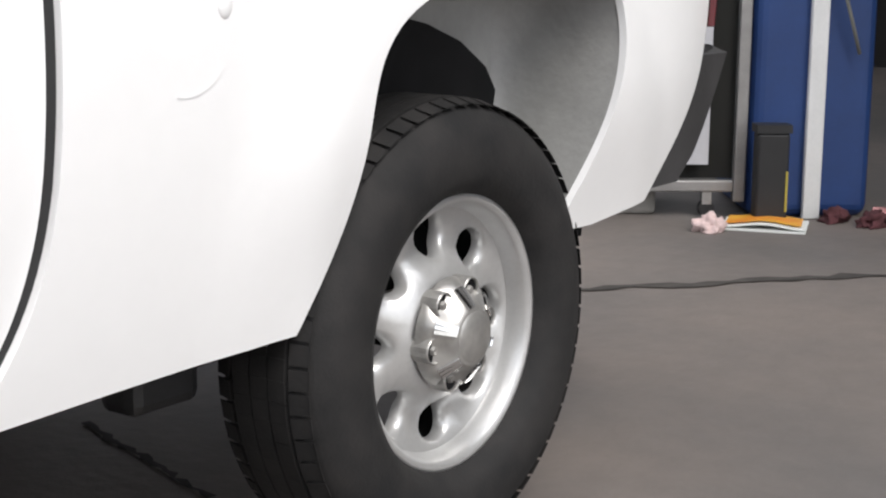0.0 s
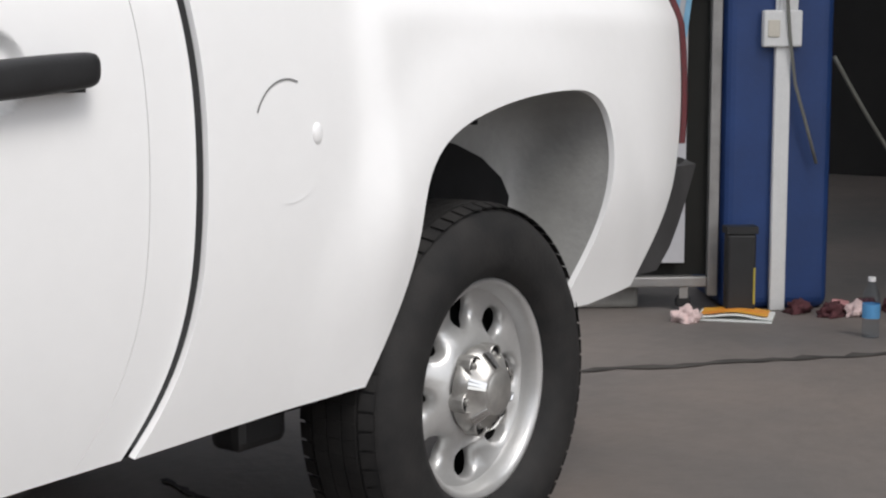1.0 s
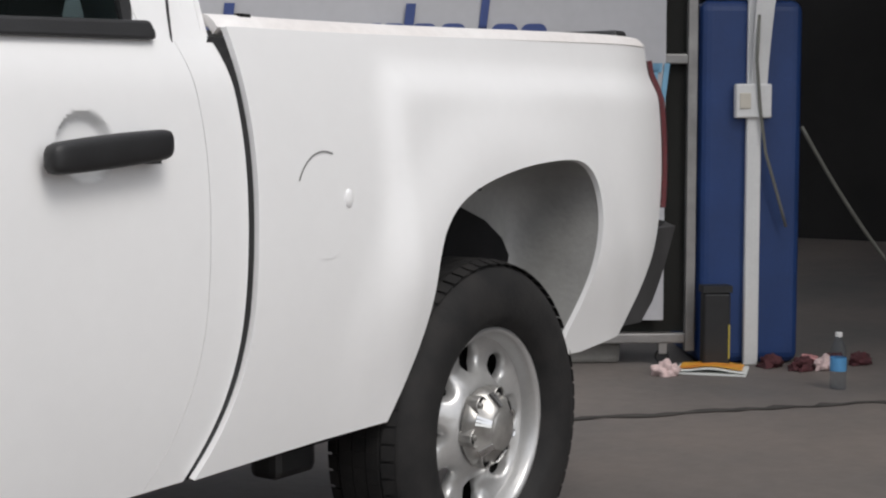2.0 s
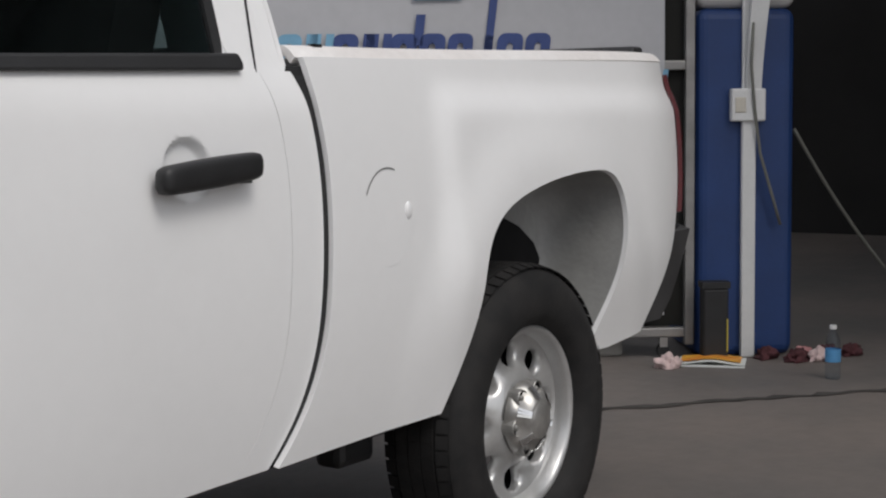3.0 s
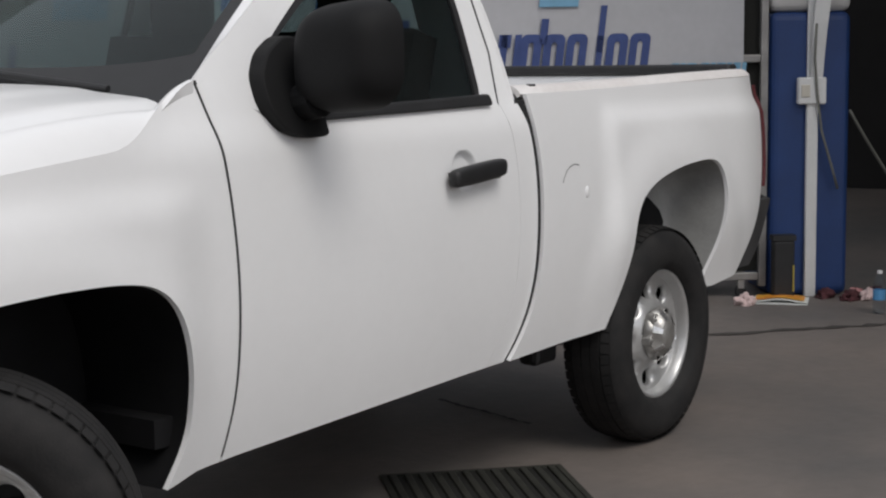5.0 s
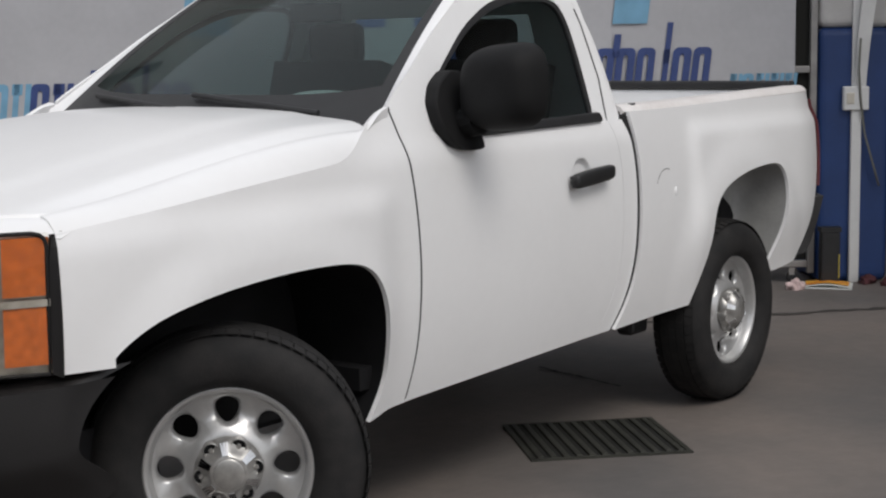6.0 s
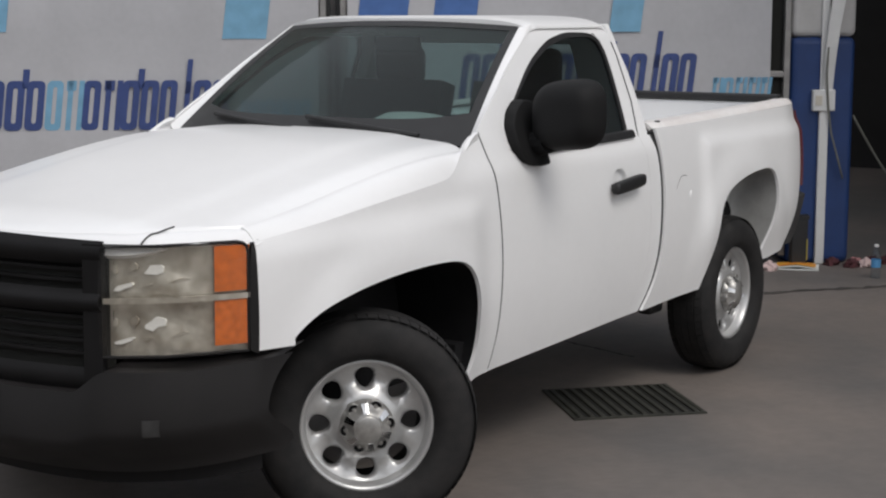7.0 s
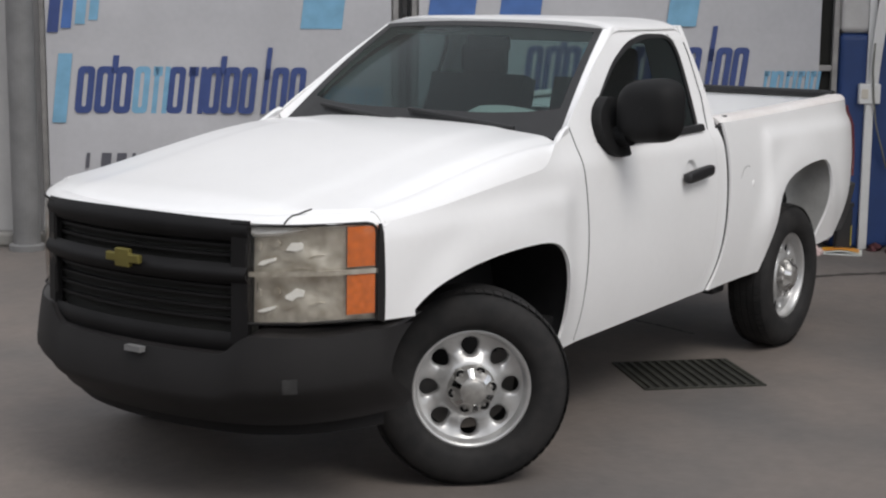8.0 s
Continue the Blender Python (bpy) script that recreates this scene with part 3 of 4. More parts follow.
round_edges(part("bed_floor", box(2.24, 3.90, .245, 2 * YC - .245, .80, .84), WHITE, truck), .01)
for s in (0, 1):
    for x0, x1, y0, y1, z0, z1 in ((2.27, 2.60, .14, .245, .80, .84), (3.68, 3.89, .14, .245, .80, .84)):
        part("floor_edge", box(x0, x1, y0 if not s else 2 * YC - y1, y1 if not s else 2 * YC - y0, z0, z1), WHITE, truck)
    round_edges(part("wheel_housing", box(2.58, 3.70, .145 if not s else 2 * YC - .46, .46 if not s else 2 * YC - .145, 1.03, 1.06), WHITE, truck), .01)
    part("housing_side", box(2.58, 3.70, .445 if not s else 2 * YC - .46, .46 if not s else 2 * YC - .445, .842, 1.03), WHITE, truck)
round_edges(part("bed_front", box(2.20, 2.235, .08, 2 * YC - .08, .80, 1.27), WHITE, truck), .01)
round_edges(part("tailgate", box(3.88, 3.925, .12, 2 * YC - .10, .62, 1.304), WHITE, truck), .015)
for s in (0, 1):
    def rail(x, v, s=s):
        y = side_y(x, 1.272) + .002 + .10 * v
        z = bed_top(x) - .0135 + .026 * (1 - (1 - min(1, v * 2.6)) ** 2)
        return (x, y if not s else 2 * YC - y, z)
    thicken(part("bed_rail", grid(rail, lin(2.165, 3.925, 30), lin(0, 1, 10)), DUSTY, truck, smooth=True), .02, -1)
    round_edges(part("inner_bed_wall", box(2.22, 3.89, *((.115, .14) if not s else (2 * YC - .14, 2 * YC - .115)), 1.03, 1.27), WHITE, truck), .004)
round_edges(part("tailgate_cap", box(3.868, 3.936, .17, 2 * YC - .17, 1.302, 1.346), BLACK, truck, "black plastic cap along the tailgate top"), .012, 3)
part("stake_hole", box(2.235, 2.265, .085, .10, 1.290, 1.3005), DARK, truck)
part("underbody", box(-.6, 3.85, .30, 2 * YC - .30, .40, .52), DARK, truck)
part("rocker_inner", box(.70, 2.60, .13, .30, .43, .60), DARK, truck)
round_edges(part("spring_hanger", box(2.48, 2.62, .22, .30, .34, .46), BLACK, truck), .02)
part("rear_axle", tube([(WB, .15, R), (WB, 2 * YC - .15, R)], .045), DARK, truck)
part("driveshaft", tube([(.6, YC, .42), (WB, YC, R)], .04), DARK, truck)
part("engine_block", box(-.75, .55, .45, 2 * YC - .45, .45, 1.0), DARK, truck)


# Hood and cowl.
def hood(u, v):
    y = .13 + (2 * YC - .26) * v
    x0 = nose_x(y) + .02 + .06 * (1 - smooth_step(0, .14, min(v, 1 - v)))
    x = x0 + (.72 - x0) * u
    edge = min(v, 1 - v)
    drop = .018 * edge_drop(x) * (1 - smooth_step(0, .05, edge)) + .045 * (1 - smooth_step(0, .05, u)) ** 2
    return (x, y, hood_z(x, y) - drop)


thicken(part("hood", grid(hood, lin(0, 1, 50), lin(0, 1, 60)), WHITE, truck, smooth=True), .02, -1)


def fender_top(u, v, s=0):
    """The rounded shoulder between the fender's side and the hood."""
    x = -.55 + 1.33 * u
    ya, za = side_y(x, crest(x)), crest(x)
    yb = .135
    zb = hood_z(x, yb) - .016 * edge_drop(x)
    y = ya + (yb - ya) * v
    z = za + (zb - za) * (1 - (1 - v) ** 2)
    return (x, y, z)


ft = thicken(part("fender_shoulder", grid(fender_top, lin(0, 1, 40), lin(0, 1, 10)), WHITE, truck, smooth=True), .014, -1)
mirrored(ft)


def nose_side(u, v):
    """The narrow white skin between headlight and wheel arch."""
    x = -.555 + .127 * u
    z = .742 + (crest(x) - .742) * v
    return (x, side_y(x, z), z)


mirrored(thicken(part("fender_nose", grid(nose_side, lin(0, 1, 8), lin(0, 1, 16)), WHITE, truck, smooth=True), .012, -1))
def top_z(x, y):
    """Height of the skin over hood and fender shoulders."""
    y = min(y, 2 * YC - y)
    if y > .135:
        return hood_z(x, y) - .018 * edge_drop(x) * (1 - smooth_step(0, .05, (y - .13) / 1.64))
    ya, za = side_y(x, crest(x)), crest(x)
    v = min(1, max(0, (y - ya) / (.135 - ya)))
    return za + (hood_z(x, .135) - .016 * edge_drop(x) - za) * (1 - (1 - v) ** 2)


def nose_cap(u, v):
    y = .072 + (2 * YC - .144) * u
    x1 = nose_x(y) + .09 + .07 * (1 - smooth_step(.13, .42, min(y, 2 * YC - y)))
    a, b = face(y, 1.090), Vector((x1, y, max(top_z(x1, y) - .010, 1.096)))
    p = a.lerp(b, v)
    tuck = 1 - smooth_step(.074, .115, min(y, 2 * YC - y))
    return p + Vector((-.010, 0, .010)) * math.sin(math.pi * v) + Vector((.004, 0, -.016)) * tuck


def face(y, z, out=0.0):
    return Vector((nose_x(y) - out + .02 * (z - .70), y, z))


thicken(part("nose_panel", grid(nose_cap, lin(0, 1, 80), lin(0, 1, 8)), WHITE, truck, smooth=True), .012, -1)
cut = [Vector(nose_cap((.31 - .072) / (2 * YC - .144), v)) + Vector((-.002, 0, .002)) for v in (0, .25, .5)]
cut += [Vector((nose_x(.31) + d, .31 - .15 * d, top_z(nose_x(.31) + d, .31) + .0005)) for d in (.07, .10, .13)]
part("hood_cut", tube(cut, .003, 6), BLACK, truck)
part("cowl", grid(lambda u, v: (.62 + .26 * u - .05 * math.sin(math.pi * v), .24 + (2 * YC - .48) * v, 1.272 + .035 * math.sin(math.pi * v) + .01 * u), lin(0, 1, 4), lin(0, 1, 24)), BLACK, truck, "black plastic cowl below the windscreen")


# Cab: windscreen, pillars, roof.
def ws(u, v):
    """Windscreen: u across from the near pillar, v from base to top."""
    k = 2 * u - 1
    xb, xt = .80 - .11 * (1 - k * k), 1.42 - .06 * (1 - k * k)
    yb, yt = .155 + (2 * YC - .31) * u, .305 + (2 * YC - .61) * u
    zb, zt = 1.295 + .015 * (1 - k * k), 1.740 + .022 * (1 - k * k)
    return Vector((xb + (xt - xb) * v, yb + (yt - yb) * v, zb + (zt - zb) * v + .02 * math.sin(math.pi * v)))


thicken(part("windscreen", grid(lambda u, v: ws(.012 + .976 * u, .02 + .95 * v), lin(0, 1, 24), lin(0, 1, 12)), GLASS, truck, "tinted windscreen", True), .004).visible_shadow = False
part("windscreen_band", grid(lambda u, v: ws(.012 + .976 * u, .92 + .06 * v) + Vector((-.004, 0, .004)), lin(0, 1, 20), (0, 1)), BLACK, truck)
part("windscreen_foot", grid(lambda u, v: ws(.012 + .976 * u, -.03 + (.150 + .10 * abs(2 * u - 1) ** 4) * v) + Vector((-.004, 0, .004)), lin(0, 1, 30), (0, 1)), BLACK, truck)
for u0, u1 in ((.002, .036), (.952, 1.004)):
    part("windscreen_edge", grid(lambda u, v, u0=u0, u1=u1: ws(u0 + (u1 - u0) * u, .0 + .98 * v) + Vector((-.003, -.002 if u0 < .5 else .002, .003)), (0, 1), lin(0, 1, 14)), BLACK, truck)


def side_top(x, z):
    """The leaning plane of the side window and its frame."""
    return .088 + (z - 1.235) * .375 + .06 * max(0, (z - 1.68)) ** 1.0


WIN = [(1.09, 1.222), (1.965, 1.245), (1.982, 1.250), (1.985, 1.275), (1.998, 1.37), (2.01, 1.50), (2.01, 1.61), (1.985, 1.672), (1.93, 1.702), (1.70, 1.708), (1.52, 1.675), (1.33, 1.59), (1.12, 1.445), (1.02, 1.36), (1.008, 1.28), (1.03, 1.235)]
FRAME = [(.82, 1.20), (2.16, 1.20), (2.168, 1.40), (2.158, 1.54), (2.135, 1.62), (2.108, 1.680), (2.06, 1.722), (1.98, 1.738), (1.76, 1.742), (1.46, 1.742), (1.38, 1.705), (1.18, 1.592), (.98, 1.460), (.86, 1.388), (.785, 1.335)]


def ring_panel(outer, inner, fn, n=90):
    def walk_loop(pts):
        pts = [Vector(p) for p in pts]
        seg = [(pts[(i + 1) % len(pts)] - pts[i]).length for i in range(len(pts))]
        tot, out = sum(seg), []
        for k in range(n):
            d, i = tot * k / n, 0
            while d > seg[i]:
                d -= seg[i]
                i += 1
            out.append(pts[i].lerp(pts[(i + 1) % len(pts)], d / seg[i]))
        return out
    o, i = walk_loop(outer), walk_loop(inner)
    bm = bmesh.new()
    loops = [[bm.verts.new(fn(*a.lerp(b, t))) for a, b in zip(o, i)] for t in (0, .33, .66, 1)]
    for A, B in zip(loops, loops[1:]):
        for k in range(n):
            bm.faces.new((A[k], A[(k + 1) % n], B[(k + 1) % n], B[k]))
    return bm


def rounded(pts, it=2):
    for _ in range(it):
        out = []
        for i, p in enumerate(pts):
            q = pts[(i + 1) % len(pts)]
            out += [(.82 * p[0] + .18 * q[0], .82 * p[1] + .18 * q[1]), (.18 * p[0] + .82 * q[0], .18 * p[1] + .82 * q[1])]
        pts = out
    return pts


WIN_S, FRAME_S = rounded(WIN), rounded(FRAME, 1)
def shrunk(pts, d):
    cx, cz = sum(p[0] for p in pts) / len(pts), sum(p[1] for p in pts) / len(pts)
    return [(x + (cx - x) * d / max(.2, math.hypot(x - cx, z - cz)), z + (cz - z) * d / max(.2, math.hypot(x - cx, z - cz))) for x, z in pts]
mirrored(thicken(part("window_surround", ring_panel(FRAME_S, WIN_S, lambda x, z: (x, (side_top(x, z) if z > 1.26 else side_y(min(x, 2.15), z)) + .003 + .6 * max(0, z - 1.70), z)), WHITE, truck, smooth=True), .008, -1))
mirrored(thicken(part("window_seal", ring_panel(WIN_S, shrunk(WIN_S, .026), lambda x, z: (x, side_top(x, z) + .004, z)), BLACK, truck, "black rubber window seal"), .012, -1))
side_glass = part("side_window", prism(shrunk(WIN_S, .02), lambda x, z: (x, side_top(x, z) + .012, z), lambda x, z: (x, side_top(x, z) + .016, z)), GLASS_DARK, truck, "dark tinted side window")
side_glass.visible_shadow = False
mirrored(side_glass).visible_shadow = False
round_edges(part("belt_moulding", prism([(1.06, 1.226), (2.008, 1.242), (2.012, 1.256), (2.006, 1.276), (1.06, 1.252)], lambda x, z: (x, side_top(x, z) - .018, z), lambda x, z: (x, side_top(x, z) + .012, z)), BLACK, truck, "black belt strip under the side window"), .006)
line = part("pillar_seam", prism([(2.058, 1.24), (2.061, 1.24), (2.101, 1.40), (2.098, 1.60), (2.085, 1.66), (2.082, 1.66), (2.095, 1.60), (2.098, 1.40)], lambda x, z: (x, side_top(x, z) - .0015, z), lambda x, z: (x, side_top(x, z) + .003, z)), BLACK, truck)


def pillar(u, v):
    """A-pillar skin from the window surround to the glass."""
    t = -.04 + 1.04 * v
    z = 1.335 + .405 * t
    a = Vector((.80 + .66 * t, side_top(.9, z) + .004 + .3 * max(0, -t), z))
    b = ws(.012, .0 + .97 * t) + Vector((.0, -.004, .006))
    p = a.lerp(b, u)
    return p + Vector((-.008, -.010, .001)) * math.sin(math.pi * u)


mirrored(thicken(part("a_pillar", grid(pillar, lin(0, 1, 10), lin(0, 1, 20)), WHITE, truck, smooth=True), .012, -1))


def rear_corner(u, v):
    """Rolled edge from the window frame round to the back of the cab."""
    z = 1.22 + .465 * v
    edge = follow([(1.20, 2.160), (1.40, 2.168), (1.54, 2.158), (1.62, 2.135), (1.68, 2.108), (1.722, 2.06)], z)
    y = side_top(edge, z) + .002
    a, c, b = Vector((edge - .016, y, z)), Vector((edge + .012, y, z)), Vector((edge + .004, y + .10, z - .004))
    return a * (1 - u) ** 2 + c * 2 * u * (1 - u) + b * u ** 2


mirrored(thicken(part("cab_rear_edge", grid(rear_corner, lin(0, 1, 10), lin(0, 1, 30)), WHITE, truck, smooth=True), .008, -1))


def roof(u, v):
    """A flat crown that rolls over into the window frames."""
    k = -math.cos(math.pi * v)
    y = YC + k * (YC - .276)
    front = 1.40 - .06 * (1 - k * k)
    x = front + (2.125 - front) * u
    z = 1.724 + .055 * (1 - abs(k) ** 5) ** .5 - .012 * (1 - smooth_step(0, .12, u)) - .045 * smooth_step(.84, 1.0, u) ** 2
    return (x, y, z)


thicken(part("roof", grid(roof, lin(0, 1, 40), lin(0, 1, 60)), WHITE, truck, smooth=True), .02, -1)


def cab_back(u, v):
    z = 1.24 + .50 * v
    y0 = side_top(2.1, z) + .0
    x = 2.145 - .02 * v - .05 * max(0, v - .8)
    y = y0 + (2 * YC - 2 * y0) * u
    return (x + .03 * math.sin(math.pi * u), y, z)


for u0, u1, v0, v1 in ((0, .17, 0, 1), (.83, 1, 0, 1), (.17, .83, 0, .12), (.17, .83, .82, 1)):
    thicken(part("cab_back", grid(lambda u, v: cab_back(u0 + (u1 - u0) * u, v0 + (v1 - v0) * v), lin(0, 1, 8), lin(0, 1, 8)), WHITE, truck, smooth=True), .03, -1)
rear_glass = part("rear_window", grid(lambda u, v: cab_back(.16 + .68 * u, .11 + .72 * v), lin(0, 1, 8), lin(0, 1, 6)), GLASS, truck, "tinted rear window")
rear_glass.visible_shadow = False
round_edges(part("cab_rear_wall", box(2.10, 2.14, .09, 2 * YC - .07, .5, 1.25), WHITE, truck), .01)
part("cab_floor", box(.6, 2.15, .1, 2 * YC - .1, .48, .55), DARK, truck)

# Interior.
for y in (.30, 1.06):
    seat = round_edges(part("seat", box(1.40, 1.90, y, y + .58, .80, .98), SEAT, truck, "grey cloth bench seat"), .05, 3)
    def rest(u, v, y=y):
        return (1.84 + .14 * v, y + .58 * u, .96 + .50 * v)
    thicken(part("backrest", grid(rest, lin(0, 1, 6), lin(0, 1, 6)), SEAT, truck, smooth=True), .12, 0)
    round_edges(part("headrest", box(1.95, 2.03, y + .15, y + .43, 1.46, 1.63), SEAT, truck), .04, 3)
round_edges(part("dashboard", box(.95, 1.22, .26, 2 * YC - .26, 1.02, 1.325), DASH, truck), .05, 3)
ring = bmesh.new()
for i in range(28):
    a = 2 * math.pi * i / 28
    for j in range(8):
        b = 2 * math.pi * j / 8
        r = .19 + .016 * math.cos(b)
        ring.verts.new((1.20 + .4 * r * math.sin(a) + .0, .58 + r * math.cos(a), 1.17 + .9 * r * math.sin(a) + .016 * math.sin(b)))
ring.verts.ensure_lookup_table()
for i in range(28):
    for j in range(8):
        ring.faces.new([ring.verts[q] for q in (i * 8 + j, ((i + 1) % 28) * 8 + j, ((i + 1) % 28) * 8 + (j + 1) % 8, i * 8 + (j + 1) % 8)])
part("steering_wheel", ring, BLACK, truck, smooth=True)
part("steering_hub", box(1.17, 1.22, .50, .66, 1.12, 1.21), BLACK, truck)
round_edges(part("rear_mirror", box(1.36, 1.39, YC - .12, YC + .12, 1.62, 1.69), BLACK, truck), .01)
round_edges(part("sun_visor", box(1.42, 1.60, 1.15, 1.50, 1.685, 1.70), PAPER, truck, "pale folded sun visor"), .006)
sheet = finish("paper_sheet", grid(lambda u, v: (.98 + .19 * u, .46 + .34 * v + .03 * u, 1.327 + .02 * math.sin(2.5 * v) + .03 * u), lin(0, 1, 8), lin(0, 1, 8)), PAPER)
thicken(sheet, .002)
tagged(sheet, "sheet of white paper lying on the dashboard", "paper")

# Wipers.
for y0, y1 in ((.35, .95), (.98, 1.55)):
    pts = [ws(u, v) + Vector((-.018, 0, .014)) for u, v in zip(lin((y0 - .13) / 1.64, (y1 - .13) / 1.64, 9), lin(.01, .10, 9))]
    part("wiper", tube(pts, .009, 8), BLACK, truck)

# Door handle and its recess.
handle = empty("door_handle")
handle.parent = truck
def pull(u, v):
    a = 2 * math.pi * v
    x = 1.705 + .272 * u
    q = math.sqrt(max(0.0, 1 - abs(2 * u - 1) ** 22))
    w = (.0255 + .003 * math.sin(math.pi * u)) * q
    return (x, side_y(x, 1.045) - .030 + .020 * q * math.copysign(abs(math.cos(a)) ** .6, math.cos(a)), 1.040 + .022 * u + w * math.copysign(abs(math.sin(a)) ** .6, math.sin(a)))
part("grip", grid(pull, [0, .004, .015, .035, .07] + lin(.12, .88, 8) + [.93, .965, .985, .996, 1], lin(0, 1, 25)), BLACK, handle, "black plastic grip", True)
for x in (1.745, 1.94):
    part("grip_base", box(x - .015, x + .015, side_y(x, 1.04) - .03, side_y(x, 1.04) + .004, 1.028, 1.058), BLACK, handle)

# Mirror.
MIRROR = material("matt_black_mirror_plastic", (.009, .009, .0095), .7, vary=.15, bump=.05, bump_scale=200)
MIRROR.node_tree.nodes["Principled BSDF"].inputs["Specular IOR Level"].default_value = .25
mir = empty("door_mirror")
mir.parent = truck
def mirror_shell(u, v):
    a = 2 * math.pi * v
    c, q = math.cos(a), math.sin(a)
    sx = abs(c) ** .6 * (1 if c > 0 else -1)
    sz = abs(q) ** .6 * (1 if q > 0 else -1)
    k = math.cos(u * math.pi / 2) ** .45 if u < 1 else 0.0
    d = .135 * math.sin(u * math.pi / 2)
    y = -.075 + sx * .155 * k
    z = 1.392 + sz * .135 * k - .012 * sx
    return (1.17 - d + .10 * (y + .1), y, z)
thicken(part("mirror_housing", grid(mirror_shell, [0, .12, .25, .38, .5, .62, .72, .81, .89, .95, .985, 1], lin(0, 1, 49)), MIRROR, mir, "black plastic mirror housing", True), .004)
part("mirror_glass", prism([(-.075 + .140 * abs(math.cos(a)) ** .7 * (1 if math.cos(a) > 0 else -1), 1.392 + .120 * abs(math.sin(a)) ** .7 * (1 if math.sin(a) > 0 else -1)) for a in lin(0, 6.1, 28)],
                           lambda y, z: (1.165 + .10 * (y + .1), y, z), lambda y, z: (1.160 + .10 * (y + .1), y, z)), CHROME, mir)
round_edges(part("mirror_foot", prism(rounded([(.990, 1.345), (.988, 1.270), (1.025, 1.210), (1.09, 1.188), (1.17, 1.190), (1.185, 1.198), (1.187, 1.22), (1.20, 1.44), (1.12, 1.45), (1.035, 1.405)], 3), lambda x, z: (x, side_top(x, z) - .045, z), lambda x, z: (x, side_top(x, z) + .01, z)), MIRROR, mir), .006)
part("mirror_arm", tube([(1.12, .09, 1.27), (1.11, .0, 1.29)], .05, 12), MIRROR, mir)

# Fuel flap and the dent beside it.
def flap(u, v):
    a = 2 * math.pi * u
    x, z = 2.410 + (.088 + .0035 * v) * math.cos(a), .935 + (.103 + .0035 * v) * math.sin(a)
    return (x, side_y(x, z) - .0015, z)
part("fuel_flap_gap", grid(flap, lin(.20, .42, 34), (0, 1)), material("gap_grey", (.20, .20, .20), .7), truck, "thin gap round the fuel flap")
part("fuel_flap_edge", grid(flap, lin(.72, .98, 20), (0, 1)), WHITE, truck)
dent = bmesh.new()
bmesh.ops.create_uvsphere(dent, u_segments=20, v_segments=12, radius=1)
for v in dent.verts:
    v.co = Vector((2.483 + v.co.x * .013, side_y(2.483, .945) + v.co.y * .006, .945 + v.co.z * .019))
part("paint_blister", dent, WHITE, truck, "raised blister in the white paint", True)

# Tail lamp and rear bumper.
def tail(u, v):
    z = .86 + .40 * u
    x = tail_x(z) - .002 + .020 * v
    return (x, side_y(min(x, tail_x(z)), z) - .004 + .05 * v ** 3, z)
thicken(part("tail_lamp", grid(tail, lin(0, 1, 12), lin(0, 1, 8)), RED, truck, "red tail lamp", True), .012)
def rear_bumper(u, v):
    """Wraps round the tail; the ends taper forward towards the foot."""
    h = min(u, 1 - u)
    x0, xe = 3.63 + .20 * v ** .7, 3.745 + .205 * v ** .7
    xe += .05
    keys = [(0, x0, .075), (.05, x0 + .02, .045), (.10, xe, .045), (.13, xe + .03, .075), (.16, xe + .05, .14), (.21, 4.08 - .04 * (1 - v), .30), (.5, 4.12 - .04 * (1 - v), YC)]
    for a, b in zip(keys, keys[1:]):
        if a[0] <= h <= b[0]:
            w = (h - a[0]) / (b[0] - a[0])
            x, y = a[1] + (b[1] - a[1]) * w, a[2] + (b[2] - a[2]) * w
            break
    return (x, y if u <= .5 else 2 * YC - y, .550 + .250 * v)
thicken(part("rear_bumper", grid(rear_bumper, lin(0, 1, 80), lin(0, 1, 6)), material("weathered_bumper_plastic", (.040, .039, .040), .65, vary=.2, scale=8, bump=.08, bump_scale=120), truck, "grey-black plastic rear bumper", True), .03, -1)


# Front: grille, bumper, headlights.
grille = empty("grille")
grille.parent = truck
thicken(part("grille_back", grid(lambda u, v: face(.42 + 1.06 * u, .66 + .44 * v, -.045), lin(0, 1, 24), lin(0, 1, 6)), PIT, grille), .01)
for z0, z1, o in ((1.025, 1.098, .02), (.87, .945, .03), (.63, .70, .012)):
    def bar(u, v, z0=z0, z1=z1, o=o):
        y = .42 + 1.06 * u
        lift = .012 * math.sin(math.pi * u) * (1 if z0 > .9 else .1)
        return face(y, z0 + (z1 - z0) * v + lift * v, o * math.sin(math.pi * v) + .0)
    thicken(part("grille_bar", grid(bar, lin(0, 1, 36), lin(0, 1, 8)), GRILLE, grille, smooth=True), .03, -1)
for y0 in (.42, 1.42):
    thicken(part("grille_side", grid(lambda u, v, y0=y0: face(y0 + .06 * u, .66 + .43 * v, .012), (0, 1), lin(0, 1, 6)), GRILLE, grille), .03, -1)
for z in (.735, .775, .815, .85, .965, 1.0):
    thicken(part("grille_slat", grid(lambda u, v, z=z: face(.48 + .94 * u, z + .012 * v, -.015), lin(0, 1, 20), (0, 1)), GRILLE, grille), .02, -1)
emb = prism([(-.085, -.016), (-.036, -.016), (-.036, -.034), (.036, -.034), (.036, -.016), (.085, -.016), (.085, .016), (.036, .016), (.036, .034), (-.036, .034), (-.036, .016), (-.085, .016)],
            lambda y, z: (nose_x(YC + y) - .050, YC + y, .935 + z), lambda y, z: (nose_x(YC + y) - .028, YC + y, .935 + z))
round_edges(part("emblem", emb, GOLD, grille, "plain gold badge"), .005)


